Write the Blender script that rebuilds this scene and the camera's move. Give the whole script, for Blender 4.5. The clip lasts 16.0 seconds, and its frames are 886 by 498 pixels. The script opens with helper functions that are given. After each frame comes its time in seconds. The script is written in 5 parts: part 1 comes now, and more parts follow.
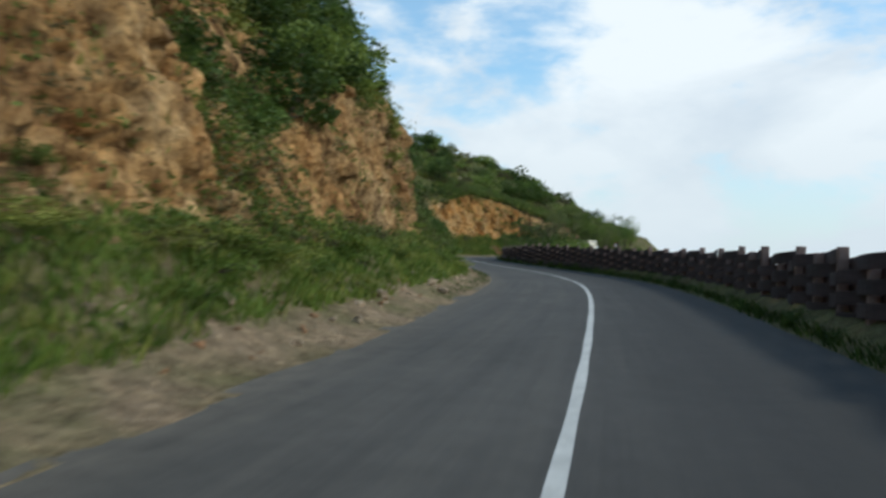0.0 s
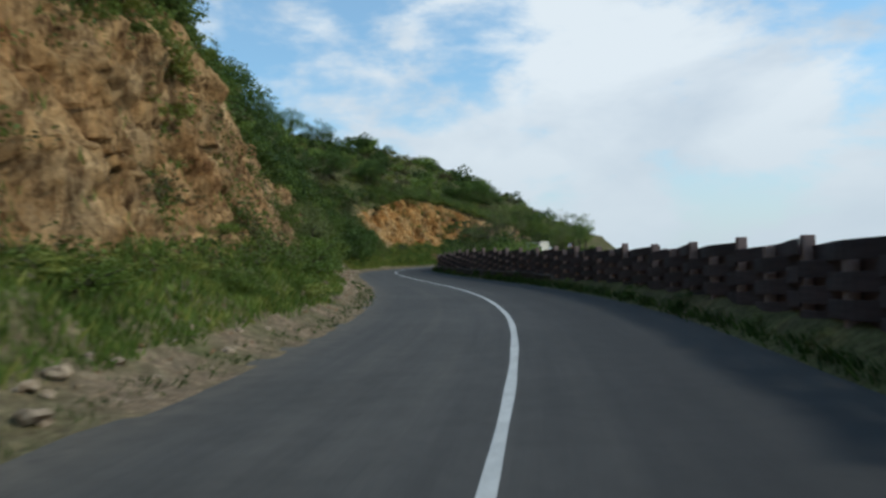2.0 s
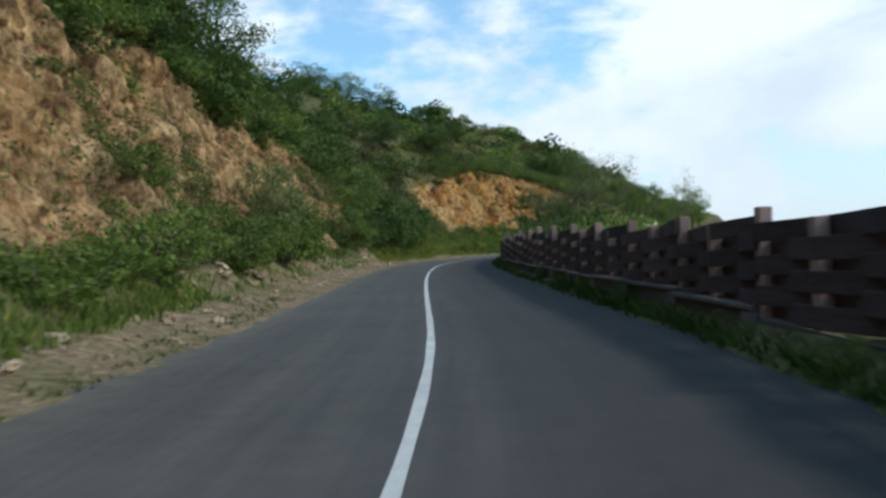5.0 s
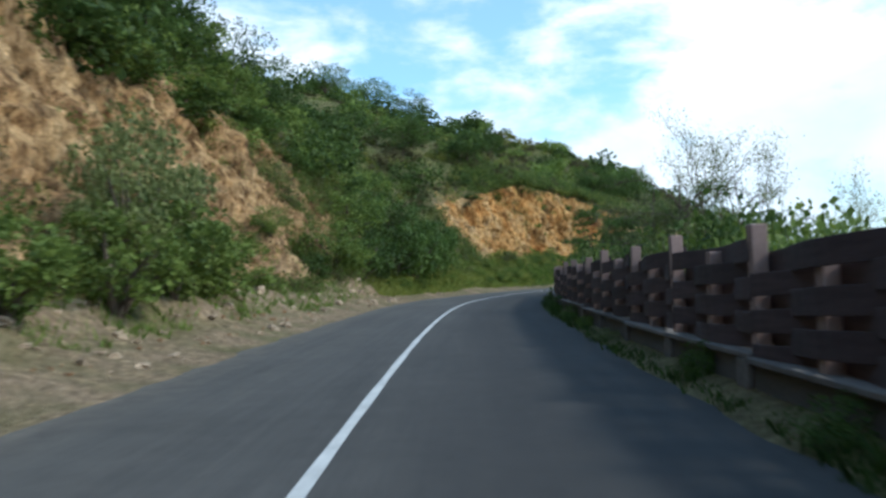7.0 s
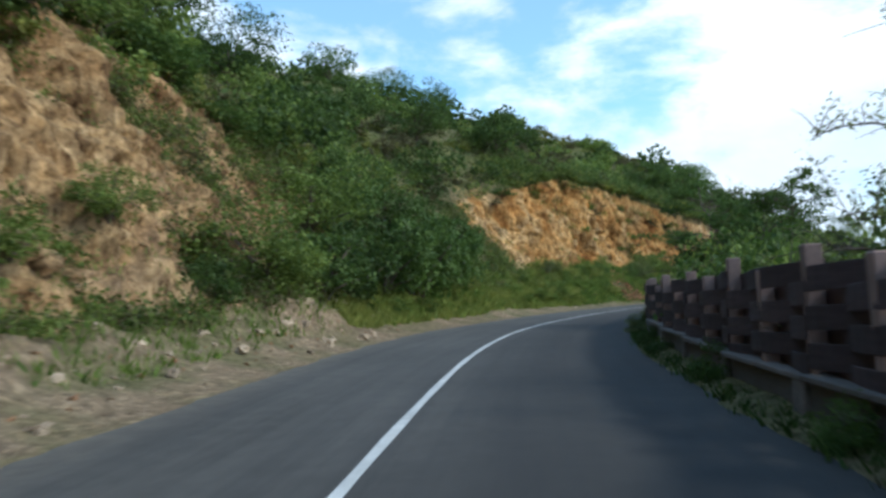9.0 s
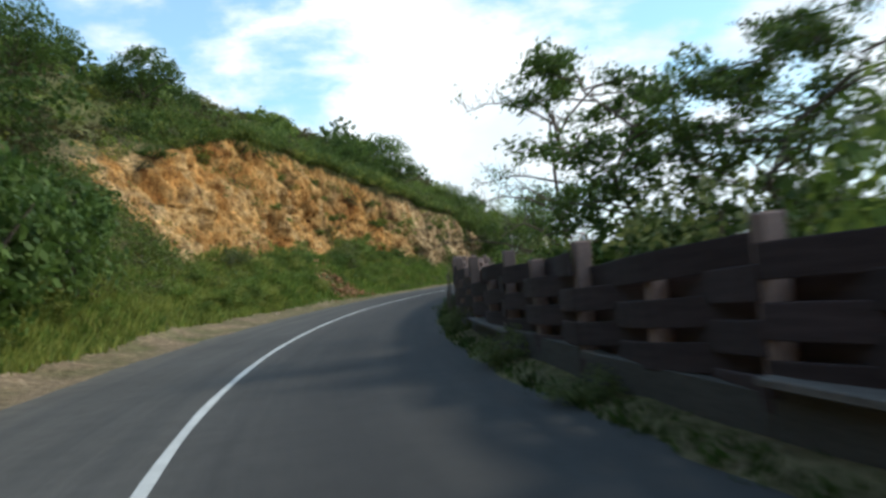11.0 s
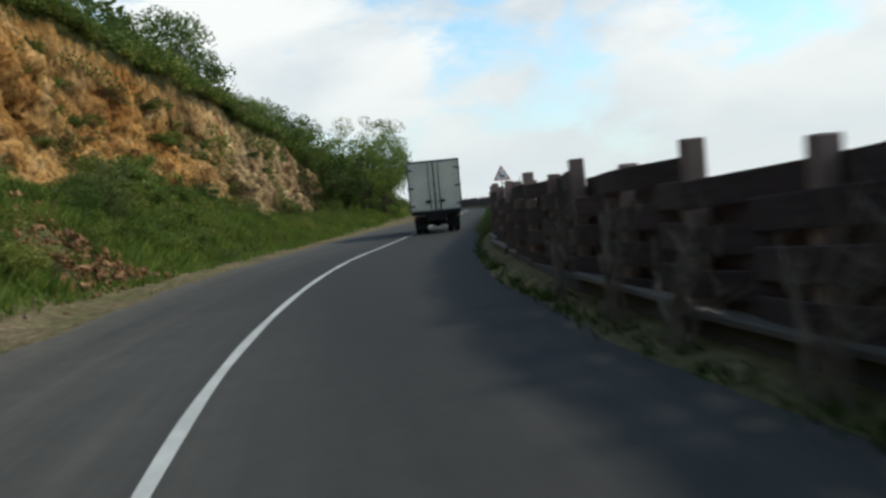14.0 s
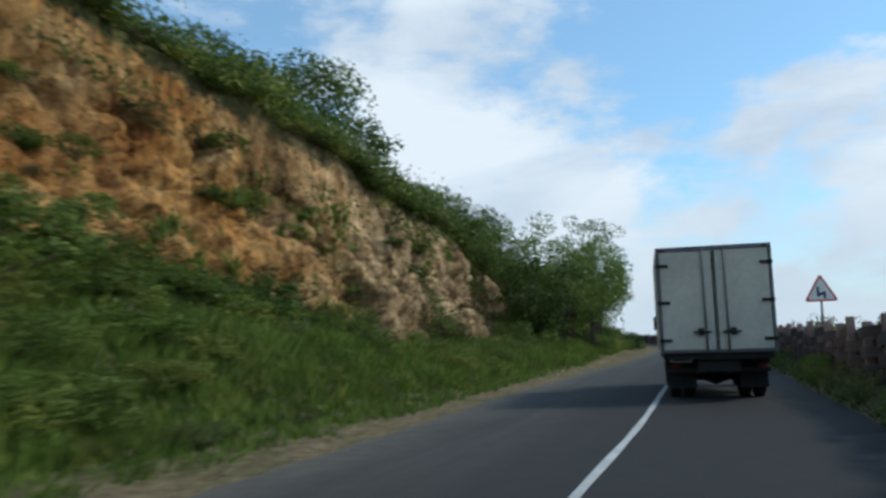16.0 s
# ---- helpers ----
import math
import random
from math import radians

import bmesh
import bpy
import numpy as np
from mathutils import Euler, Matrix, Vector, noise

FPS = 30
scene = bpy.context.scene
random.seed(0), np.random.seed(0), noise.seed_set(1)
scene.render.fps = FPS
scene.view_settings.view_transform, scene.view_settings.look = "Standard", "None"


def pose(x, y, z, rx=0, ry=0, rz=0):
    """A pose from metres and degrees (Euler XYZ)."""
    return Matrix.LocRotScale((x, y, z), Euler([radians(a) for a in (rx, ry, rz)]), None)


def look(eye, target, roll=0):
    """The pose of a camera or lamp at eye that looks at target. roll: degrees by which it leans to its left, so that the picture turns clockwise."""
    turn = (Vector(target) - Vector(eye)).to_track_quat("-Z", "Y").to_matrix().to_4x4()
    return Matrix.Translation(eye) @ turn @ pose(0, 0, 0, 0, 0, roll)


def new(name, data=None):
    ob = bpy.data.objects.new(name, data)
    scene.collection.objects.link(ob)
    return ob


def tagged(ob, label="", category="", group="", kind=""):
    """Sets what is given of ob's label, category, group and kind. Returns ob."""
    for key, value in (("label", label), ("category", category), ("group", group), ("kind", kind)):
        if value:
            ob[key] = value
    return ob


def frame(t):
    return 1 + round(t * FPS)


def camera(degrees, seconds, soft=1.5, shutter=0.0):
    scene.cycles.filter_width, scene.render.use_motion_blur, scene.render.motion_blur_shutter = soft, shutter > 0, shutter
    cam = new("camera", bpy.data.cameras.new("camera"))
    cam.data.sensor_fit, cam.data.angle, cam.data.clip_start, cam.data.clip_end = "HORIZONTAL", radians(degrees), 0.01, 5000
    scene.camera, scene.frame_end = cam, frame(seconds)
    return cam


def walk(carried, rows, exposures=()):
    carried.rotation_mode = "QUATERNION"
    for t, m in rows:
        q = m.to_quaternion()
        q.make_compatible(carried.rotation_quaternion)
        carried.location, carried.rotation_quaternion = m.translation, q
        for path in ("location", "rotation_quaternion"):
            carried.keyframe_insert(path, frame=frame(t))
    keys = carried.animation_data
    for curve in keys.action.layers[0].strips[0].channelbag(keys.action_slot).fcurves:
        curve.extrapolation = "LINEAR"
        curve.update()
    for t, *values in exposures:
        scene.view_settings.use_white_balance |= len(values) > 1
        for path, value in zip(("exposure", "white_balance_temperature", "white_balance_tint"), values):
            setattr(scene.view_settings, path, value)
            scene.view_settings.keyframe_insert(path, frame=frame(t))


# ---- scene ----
cam = camera(59.8, 16.0, soft=2.8, shutter=0.4)
PATH = [
    (0, (-4.172, -5.174, 1.373), (-4.699, 4.812, 1.343), 1.73),
    (0.5, (-3.629, -1.536, 1.469), (-3.422, 8.459, 1.715), -0.15),
    (1, (-2.943, 2.077, 1.442), (-2.761, 12.074, 1.637), -1.63),
    (1.5, (-2.328, 5.752, 1.460), (-2.121, 15.747, 1.701), -1.73),
    (2, (-1.698, 9.497, 1.438), (-1.659, 19.496, 1.528), -1.64),
    (2.5, (-1.071, 13.393, 1.462), (-0.573, 23.379, 1.616), -3.68),
    (3, (-0.485, 17.189, 1.416), (-0.188, 27.184, 1.513), -2.81),
    (3.5, (-0.016, 20.946, 1.441), (-0.307, 30.942, 1.489), -1.09),
    (4, (0.401, 24.766, 1.418), (-0.216, 34.747, 1.360), -1.77),
    (4.2, (0.508, 26.321, 1.416), (-0.201, 36.295, 1.380), -2.46),
    (6.3, (-0.045, 43.500, 1.428), (-2.062, 53.293, 1.260), 0.10),
    (6.5, (-0.227, 45.192, 1.425), (-2.299, 54.975, 1.323), 0.01),
    (7, (-0.806, 49.385, 1.431), (-2.534, 59.229, 1.753), -1.34),
    (7.5, (-1.350, 53.469, 1.441), (-2.978, 63.332, 1.734), -3.52),
    (8, (-1.821, 57.383, 1.427), (-3.670, 67.182, 2.179), -3.99),
    (8.5, (-2.375, 61.186, 1.409), (-4.569, 70.925, 1.991), -2.29),
    (9, (-2.879, 65.010, 1.418), (-5.012, 74.765, 1.967), -1.94),
    (9.2, (-3.066, 66.598, 1.403), (-3.997, 76.534, 2.037), -3.13),
    (11.3, (-5.084, 83.726, 1.451), (-2.776, 93.456, 1.502), -5.60),
    (11.5, (-5.098, 85.430, 1.483), (-2.565, 95.103, 1.312), -5.50),
    (12, (-5.020, 89.770, 1.430), (-1.864, 99.242, 0.876), -6.98),
    (12.5, (-4.721, 94.056, 1.415), (-1.138, 103.380, 0.960), -6.79),
    (13, (-4.204, 98.339, 1.360), (-0.539, 107.635, 0.963), -7.50),
    (13.5, (-3.438, 102.714, 1.376), (0.593, 111.854, 0.923), -6.58),
    (14, (-2.441, 107.251, 1.428), (2.151, 116.114, 0.821), -5.33),
    (14.5, (-1.204, 111.652, 1.483), (2.678, 120.858, 1.902), -3.66),
    (15, (0.253, 115.912, 1.518), (2.814, 125.516, 2.615), -1.71),
    (15.5, (2.059, 119.911, 1.510), (3.875, 129.678, 2.654), -0.58),
    (16, (4.251, 123.991, 1.455), (6.519, 133.658, 2.647), -1.70),]
# seconds, stops, kelvin, tint
EXPOSURES = [(0.0, -0.08, 6200, 4), (0.6, -0.13, 6150, 4), (1.5, -0.25, 6100, 4), (3.0, -0.30, 6000, 4), (4.2, -0.16, 6000, 4), (5.5, 0.18, 5900, 4), (7.0, 0.38, 5650, 4), (9.0, 0.33, 5650, 4), (11.3, 0.38, 6350, 5),
             (12.5, 0.34, 6350, 5), (13.5, 0.10, 6600, 5), (14.2, -0.06, 6750, 5), (14.6, -0.09, 6700, 5), (14.95, -0.44, 6200, 4), (15.4, -0.40, 5950, 4), (16.0, -0.20, 5900, 4)]
walk(cam, [(t, look(eye, target, roll)) for t, eye, target, roll in PATH], EXPOSURES)

# ---- light ----
SUN_ELEVATION, SUN_AZIMUTH = radians(40), radians(-4)      # azimuth counted from +x towards +y
sun_data = bpy.data.lights.new("sun", "SUN")
sun_data.energy, sun_data.angle, sun_data.color = 2.4, radians(9.0), (1.0, 0.90, 0.76)
sun = new("sun", sun_data)
sun_way = Vector((math.cos(SUN_ELEVATION) * math.cos(SUN_AZIMUTH), math.cos(SUN_ELEVATION) * math.sin(SUN_AZIMUTH), math.sin(SUN_ELEVATION)))
sun.matrix_world = look(sun_way * 300, (0, 0, 0))

world = bpy.data.worlds.new("sky")
scene.world = world
world.use_nodes = True
wn, wl = world.node_tree.nodes, world.node_tree.links
wn.clear()
w_out, w_bg = wn.new("ShaderNodeOutputWorld"), wn.new("ShaderNodeBackground")
w_sky = wn.new("ShaderNodeTexSky")
w_sky.sky_type, w_sky.sun_disc = "NISHITA", False
w_sky.sun_elevation, w_sky.sun_rotation = SUN_ELEVATION, radians(90) - SUN_AZIMUTH
w_sky.air_density, w_sky.dust_density, w_sky.ozone_density = 1.0, 0.6, 1.5
w_bg.inputs["Strength"].default_value = 0.15
w_tc, w_map = wn.new("ShaderNodeTexCoord"), wn.new("ShaderNodeMapping")
w_map.inputs["Scale"].default_value = (1.0, 1.0, 2.3)
w_map.inputs["Location"].default_value = (0.35, 0.1, 0.0)
wl.new(w_tc.outputs["Generated"], w_map.inputs["Vector"])


def w_noise(scale, detail, rough, distortion):
    n = wn.new("ShaderNodeTexNoise")
    n.inputs["Scale"].default_value, n.inputs["Detail"].default_value = scale, detail
    n.inputs["Roughness"].default_value, n.inputs["Distortion"].default_value = rough, distortion
    wl.new(w_map.outputs["Vector"], n.inputs["Vector"])
    return n


def w_math(op, a, b):
    n = wn.new("ShaderNodeMath")
    n.operation = op
    for k, v in enumerate((a, b)):
        if isinstance(v, (int, float)):
            n.inputs[k].default_value = v
        else:
            wl.new(v, n.inputs[k])
    return n.outputs[0]


big, fine = w_noise(1.9, 3, 0.5, 0.1), w_noise(6.5, 9, 0.58, 0.15)
w_sep = wn.new("ShaderNodeSeparateXYZ")
wl.new(w_tc.outputs["Generated"], w_sep.inputs["Vector"])
# cloud cover grows to the sunny side and towards the horizon
side = w_math("MULTIPLY", w_sep.outputs["X"], 0.06)
low = w_math("MULTIPLY", w_math("SUBTRACT", 0.35, w_sep.outputs["Z"]), 0.17)
# one large cloud low over the road ahead
w_dot = wn.new("ShaderNodeVectorMath")
w_dot.operation = "DOT_PRODUCT"
wl.new(w_tc.outputs["Generated"], w_dot.inputs[0])
w_dot.inputs[1].default_value = (0.285, 0.916, 0.282)
w_blob = wn.new("ShaderNodeMapRange")
w_blob.interpolation_type = "SMOOTHSTEP"
w_blob.inputs["From Min"].default_value, w_blob.inputs["From Max"].default_value = 0.968, 0.998
w_blob.inputs["To Min"].default_value, w_blob.inputs["To Max"].default_value = 0.0, 0.11
wl.new(w_dot.outputs["Value"], w_blob.inputs["Value"])
side = w_math("ADD", side, w_blob.outputs["Result"])
cover = w_math("ADD", w_math("ADD", w_math("MULTIPLY", big.outputs["Fac"], 0.55), w_math("MULTIPLY", fine.outputs["Fac"], 0.45)), w_math("ADD", side, low))
w_ramp = wn.new("ShaderNodeValToRGB")
w_ramp.color_ramp.interpolation = "EASE"
w_ramp.color_ramp.elements[0].position, w_ramp.color_ramp.elements[1].position = 0.483, 0.59
wl.new(cover, w_ramp.inputs["Fac"])
w_mix = wn.new("ShaderNodeMix")
w_mix.data_type = "RGBA"
wl.new(w_ramp.outputs["Color"], w_mix.inputs["Factor"])
w_tint = wn.new("ShaderNodeMix")
w_tint.data_type, w_tint.blend_type = "RGBA", "MULTIPLY"
w_tint.inputs["Factor"].default_value = 1.0
wl.new(w_sky.outputs["Color"], w_tint.inputs["A"])
w_tint.inputs["B"].default_value = (0.92, 1.27, 1.37, 1)
w_veil = wn.new("ShaderNodeMix")
w_veil.data_type = "RGBA"
w_veil.inputs["Factor"].default_value = 0.28
wl.new(w_tint.outputs["Result"], w_veil.inputs["A"])
w_veil.inputs["B"].default_value = (4.1, 5.1, 5.8, 1)
wl.new(w_veil.outputs["Result"], w_mix.inputs["A"])
w_shade = wn.new("ShaderNodeValToRGB")
w_shade.color_ramp.elements[0].position, w_shade.color_ramp.elements[0].color = 0.36, (4.5, 5.0, 5.7, 1)
w_shade.color_ramp.elements[1].position, w_shade.color_ramp.elements[1].color = 0.60, (6.5, 6.7, 7.0, 1)
wl.new(w_noise(3.1, 7, 0.55, 0.2).outputs["Fac"], w_shade.inputs["Fac"])
wl.new(w_shade.outputs["Color"], w_mix.inputs["B"])
# pale haze along the horizon and below it
w_haze = wn.new("ShaderNodeMapRange")
w_haze.interpolation_type = "SMOOTHSTEP"
w_haze.inputs["From Min"].default_value, w_haze.inputs["From Max"].default_value = 0.0, 0.24
w_haze.inputs["To Min"].default_value, w_haze.inputs["To Max"].default_value = 0.8, 0.0
wl.new(w_sep.outputs["Z"], w_haze.inputs["Value"])
w_mix2 = wn.new("ShaderNodeMix")
w_mix2.data_type = "RGBA"
wl.new(w_haze.outputs["Result"], w_mix2.inputs["Factor"])
wl.new(w_mix.outputs["Result"], w_mix2.inputs["A"])
w_mix2.inputs["B"].default_value = (5.0, 5.4, 5.8, 1)
wl.new(w_mix2.outputs["Result"], w_bg.inputs["Color"])
wl.new(w_bg.outputs["Background"], w_out.inputs["Surface"])


# ---- materials ----
def material(name, roughness=0.8, metallic=0.0, specular=0.4):
    m = bpy.data.materials.new(name)
    m.use_nodes = True
    b = m.node_tree.nodes["Principled BSDF"]
    b.inputs["Roughness"].default_value, b.inputs["Metallic"].default_value = roughness, metallic
    b.inputs["Specular IOR Level"].default_value = specular
    return m, m.node_tree.nodes, m.node_tree.links, b


def noise_node(nodes, links, vector, scale, detail=4, rough=0.6, distortion=0.0):
    n = nodes.new("ShaderNodeTexNoise")
    n.inputs["Scale"].default_value, n.inputs["Detail"].default_value = scale, detail
    n.inputs["Roughness"].default_value, n.inputs["Distortion"].default_value = rough, distortion
    if vector is not None:
        links.new(vector, n.inputs["Vector"])
    return n.outputs["Fac"]


def ramp_node(nodes, links, value, *stops):
    r = nodes.new("ShaderNodeValToRGB")
    e = r.color_ramp.elements
    while len(e) < len(stops):
        e.new(0.5)
    for k, (p, c) in enumerate(stops):
        e[k].position, e[k].color = p, (*c, 1) if len(c) == 3 else c
    links.new(value, r.inputs["Fac"])
    return r.outputs["Color"]


def mix_node(nodes, links, factor, a, b, kind="MIX"):
    n = nodes.new("ShaderNodeMix")
    n.data_type, n.blend_type = "RGBA", kind
    for key, v in (("Factor", factor), ("A", a), ("B", b)):
        if isinstance(v, (int, float)):
            n.inputs[key].default_value = v
        elif isinstance(v, tuple):
            n.inputs[key].default_value = (*v, 1)
        else:
            links.new(v, n.inputs[key])
    return n.outputs["Result"]


def bump_node(nodes, links, height, strength, distance, bsdf):
    n = nodes.new("ShaderNodeBump")
    n.inputs["Strength"].default_value, n.inputs["Distance"].default_value = strength, distance
    links.new(height, n.inputs["Height"])
    links.new(n.outputs["Normal"], bsdf.inputs["Normal"])


def object_vector(nodes, links, scale=(1, 1, 1)):
    tc, mp = nodes.new("ShaderNodeTexCoord"), nodes.new("ShaderNodeMapping")
    mp.inputs["Scale"].default_value = scale
    links.new(tc.outputs["Object"], mp.inputs["Vector"])
    return mp.outputs["Vector"]


def plain(name, colour, roughness=0.6, metallic=0.0, scale=6.0, vary=0.25, bump=0.0, specular=0.4, random_value=0.0):
    """A surface of one colour with grain and stains at two scales."""
    m, n, l, b = material(name, roughness, metallic, specular)
    v = object_vector(n, l)
    a, c = noise_node(n, l, v, scale, 6), noise_node(n, l, v, scale * 9, 5)
    dark, light = tuple(x * (1 - vary) for x in colour), tuple(min(1, x * (1 + vary)) for x in colour)
    col = mix_node(n, l, 0.35, ramp_node(n, l, a, (0.3, dark), (0.7, light)), ramp_node(n, l, c, (0.3, dark), (0.7, light)))
    if random_value:
        info = n.new("ShaderNodeObjectInfo")
        hue = n.new("ShaderNodeHueSaturation")
        mr = n.new("ShaderNodeMapRange")
        mr.inputs["To Min"].default_value, mr.inputs["To Max"].default_value = 1 - random_value, 1 + random_value
        l.new(info.outputs["Random"], mr.inputs["Value"])
        l.new(mr.outputs["Result"], hue.inputs["Value"])
        l.new(col, hue.inputs["Color"])
        col = hue.outputs["Color"]
    l.new(col, b.inputs["Base Color"])
    if bump:
        bump_node(n, l, c, 0.6, bump, b)
    return m


def hillside_material():
    m, n, l, b = material("hillside", 0.95, 0, 0.12)
    v = object_vector(n, l)
    att = n.new("ShaderNodeAttribute")
    att.attribute_name = "cover"
    sep = n.new("ShaderNodeSeparateColor")
    l.new(att.outputs["Color"], sep.inputs["Color"])
    n1, n2, n3 = noise_node(n, l, v, 0.42, 6, 0.66, 0.4), noise_node(n, l, v, 1.6, 8, 0.65, 0.2), noise_node(n, l, v, 5.5, 7, 0.72)
    n4 = noise_node(n, l, v, 0.11, 4, 0.6)
    rock = ramp_node(n, l, n1, (0.25, (0.26, 0.12, 0.06)), (0.38, (0.49, 0.27, 0.10)), (0.50, (0.56, 0.38, 0.18)), (0.64, (0.64, 0.51, 0.33)), (0.80, (0.40, 0.32, 0.22)))
    grey = ramp_node(n, l, n2, (0.3, (0.25, 0.20, 0.145)), (0.5, (0.47, 0.395, 0.29)), (0.72, (0.66, 0.58, 0.46)))
    rock = mix_node(n, l, sep.outputs["Blue"], rock, grey)
    patch = noise_node(n, l, object_vector(n, l, (1, 1, 0.6)), 0.33, 5, 0.6, 0.8)
    rock = mix_node(n, l, ramp_node(n, l, patch, (0.56, (0, 0, 0)), (0.70, (0.6, 0.6, 0.6))), rock, (0.22, 0.15, 0.105))
    rock = mix_node(n, l, ramp_node(n, l, patch, (0.30, (0.55, 0.55, 0.55)), (0.44, (0, 0, 0))), rock, (0.55, 0.30, 0.105))
    # the first cuttings are browner and more weathered
    worn = n.new("ShaderNodeMath")
    worn.operation = "MULTIPLY"
    l.new(att.outputs["Alpha"], worn.inputs[0])
    worn.inputs[1].default_value = 0.48
    rock = mix_node(n, l, worn.outputs[0], rock, ramp_node(n, l, n2, (0.3, (0.13, 0.095, 0.076)), (0.5, (0.28, 0.215, 0.148)), (0.72, (0.46, 0.37, 0.26))))
    # broken chips at two sizes, each with a tone of its own, upright and bent
    warp = n.new("ShaderNodeTexNoise")
    warp.inputs["Scale"].default_value, warp.inputs["Detail"].default_value, warp.inputs["Roughness"].default_value = 1.3, 6, 0.65
    l.new(v, warp.inputs["Vector"])
    bent = n.new("ShaderNodeVectorMath")
    bent.operation = "MULTIPLY_ADD"
    l.new(warp.outputs["Color"], bent.inputs[0])
    bent.inputs[1].default_value = (1.3, 1.3, 0.9)
    l.new(object_vector(n, l, (1, 1, 0.36)), bent.inputs[2])
    tones = []
    for size, share in ((1.1, 0.55), (3.0, 0.5), (8.0, 0.5)):
        vor = n.new("ShaderNodeTexVoronoi")
        vor.inputs["Scale"].default_value = size
        l.new(bent.outputs["Vector"], vor.inputs["Vector"])
        tone = n.new("ShaderNodeSeparateColor")
        l.new(vor.outputs["Color"], tone.inputs["Color"])
        tones.append(tone.outputs["Red"])
        rock = mix_node(n, l, share, rock, ramp_node(n, l, tone.outputs["Red"], (0.0, (0.52, 0.46, 0.40)), (0.3, (0.88, 0.84, 0.78)), (0.8, (1.1, 1.08, 1.04)), (1.0, (1.42, 1.4, 1.34))), "MULTIPLY")
    # crevice shade painted into the rock colour: hollows and seams darkened by noise
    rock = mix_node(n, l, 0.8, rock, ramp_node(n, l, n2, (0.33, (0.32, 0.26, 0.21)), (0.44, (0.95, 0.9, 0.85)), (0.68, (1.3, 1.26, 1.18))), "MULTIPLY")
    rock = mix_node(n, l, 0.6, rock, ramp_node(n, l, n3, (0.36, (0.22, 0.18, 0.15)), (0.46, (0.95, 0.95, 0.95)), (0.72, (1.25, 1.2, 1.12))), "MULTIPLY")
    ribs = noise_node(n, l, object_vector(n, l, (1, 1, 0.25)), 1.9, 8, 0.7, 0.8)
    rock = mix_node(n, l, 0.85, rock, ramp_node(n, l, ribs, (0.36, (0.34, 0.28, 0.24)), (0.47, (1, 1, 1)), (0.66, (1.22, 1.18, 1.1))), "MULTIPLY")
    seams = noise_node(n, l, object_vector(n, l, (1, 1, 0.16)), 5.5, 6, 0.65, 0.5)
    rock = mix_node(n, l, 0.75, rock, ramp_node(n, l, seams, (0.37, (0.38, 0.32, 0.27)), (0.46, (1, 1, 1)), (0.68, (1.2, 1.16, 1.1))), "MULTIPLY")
    grass = ramp_node(n, l, n2, (0.3, (0.045, 0.065, 0.016)), (0.5, (0.085, 0.12, 0.026)), (0.72, (0.15, 0.16, 0.05)))
    grass = mix_node(n, l, 0.8, grass, ramp_node(n, l, n3, (0.34, (0.25, 0.25, 0.25)), (0.5, (0.9, 0.9, 0.9)), (0.7, (1.5, 1.4, 1.2))), "MULTIPLY")
    grass = mix_node(n, l, ramp_node(n, l, n4, (0.45, (0, 0, 0)), (0.65, (0.7, 0.7, 0.7))), grass, ramp_node(n, l, n3, (0.3, (0.07, 0.055, 0.03)), (0.7, (0.17, 0.13, 0.065))))
    rock = mix_node(n, l, 1.0, rock, (0.83, 0.78, 0.695), "MULTIPLY")
    dirt = ramp_node(n, l, n3, (0.3, (0.13, 0.09, 0.055)), (0.55, (0.30, 0.22, 0.14)), (0.8, (0.44, 0.34, 0.24)))
    dirt = mix_node(n, l, 0.6, dirt, ramp_node(n, l, tones[2], (0.0, (0.6, 0.58, 0.55)), (0.6, (1, 1, 1)), (1.0, (1.7, 1.65, 1.55))), "MULTIPLY")
    wild = mix_node(n, l, 0.22, grass, dirt)
    edge = n.new("ShaderNodeMath")
    edge.operation = "ADD"
    l.new(sep.outputs["Red"], edge.inputs[0])
    fuzz = mix_node(n, l, 0.6, n2, n3)
    l.new(ramp_node(n, l, fuzz, (0.36, (-0.4, -0.4, -0.4)), (0.62, (0.4, 0.4, 0.4))), edge.inputs[1])
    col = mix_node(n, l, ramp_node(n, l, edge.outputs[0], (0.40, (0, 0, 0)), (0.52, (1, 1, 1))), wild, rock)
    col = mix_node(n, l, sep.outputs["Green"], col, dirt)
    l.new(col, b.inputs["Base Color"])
    chips = mix_node(n, l, 0.4, tones[1], tones[2])
    bump_node(n, l, mix_node(n, l, 0.42, mix_node(n, l, 0.4, mix_node(n, l, 0.55, n2, n3), mix_node(n, l, 0.5, ribs, seams)), chips), 1.0, 0.42, b)
    return m


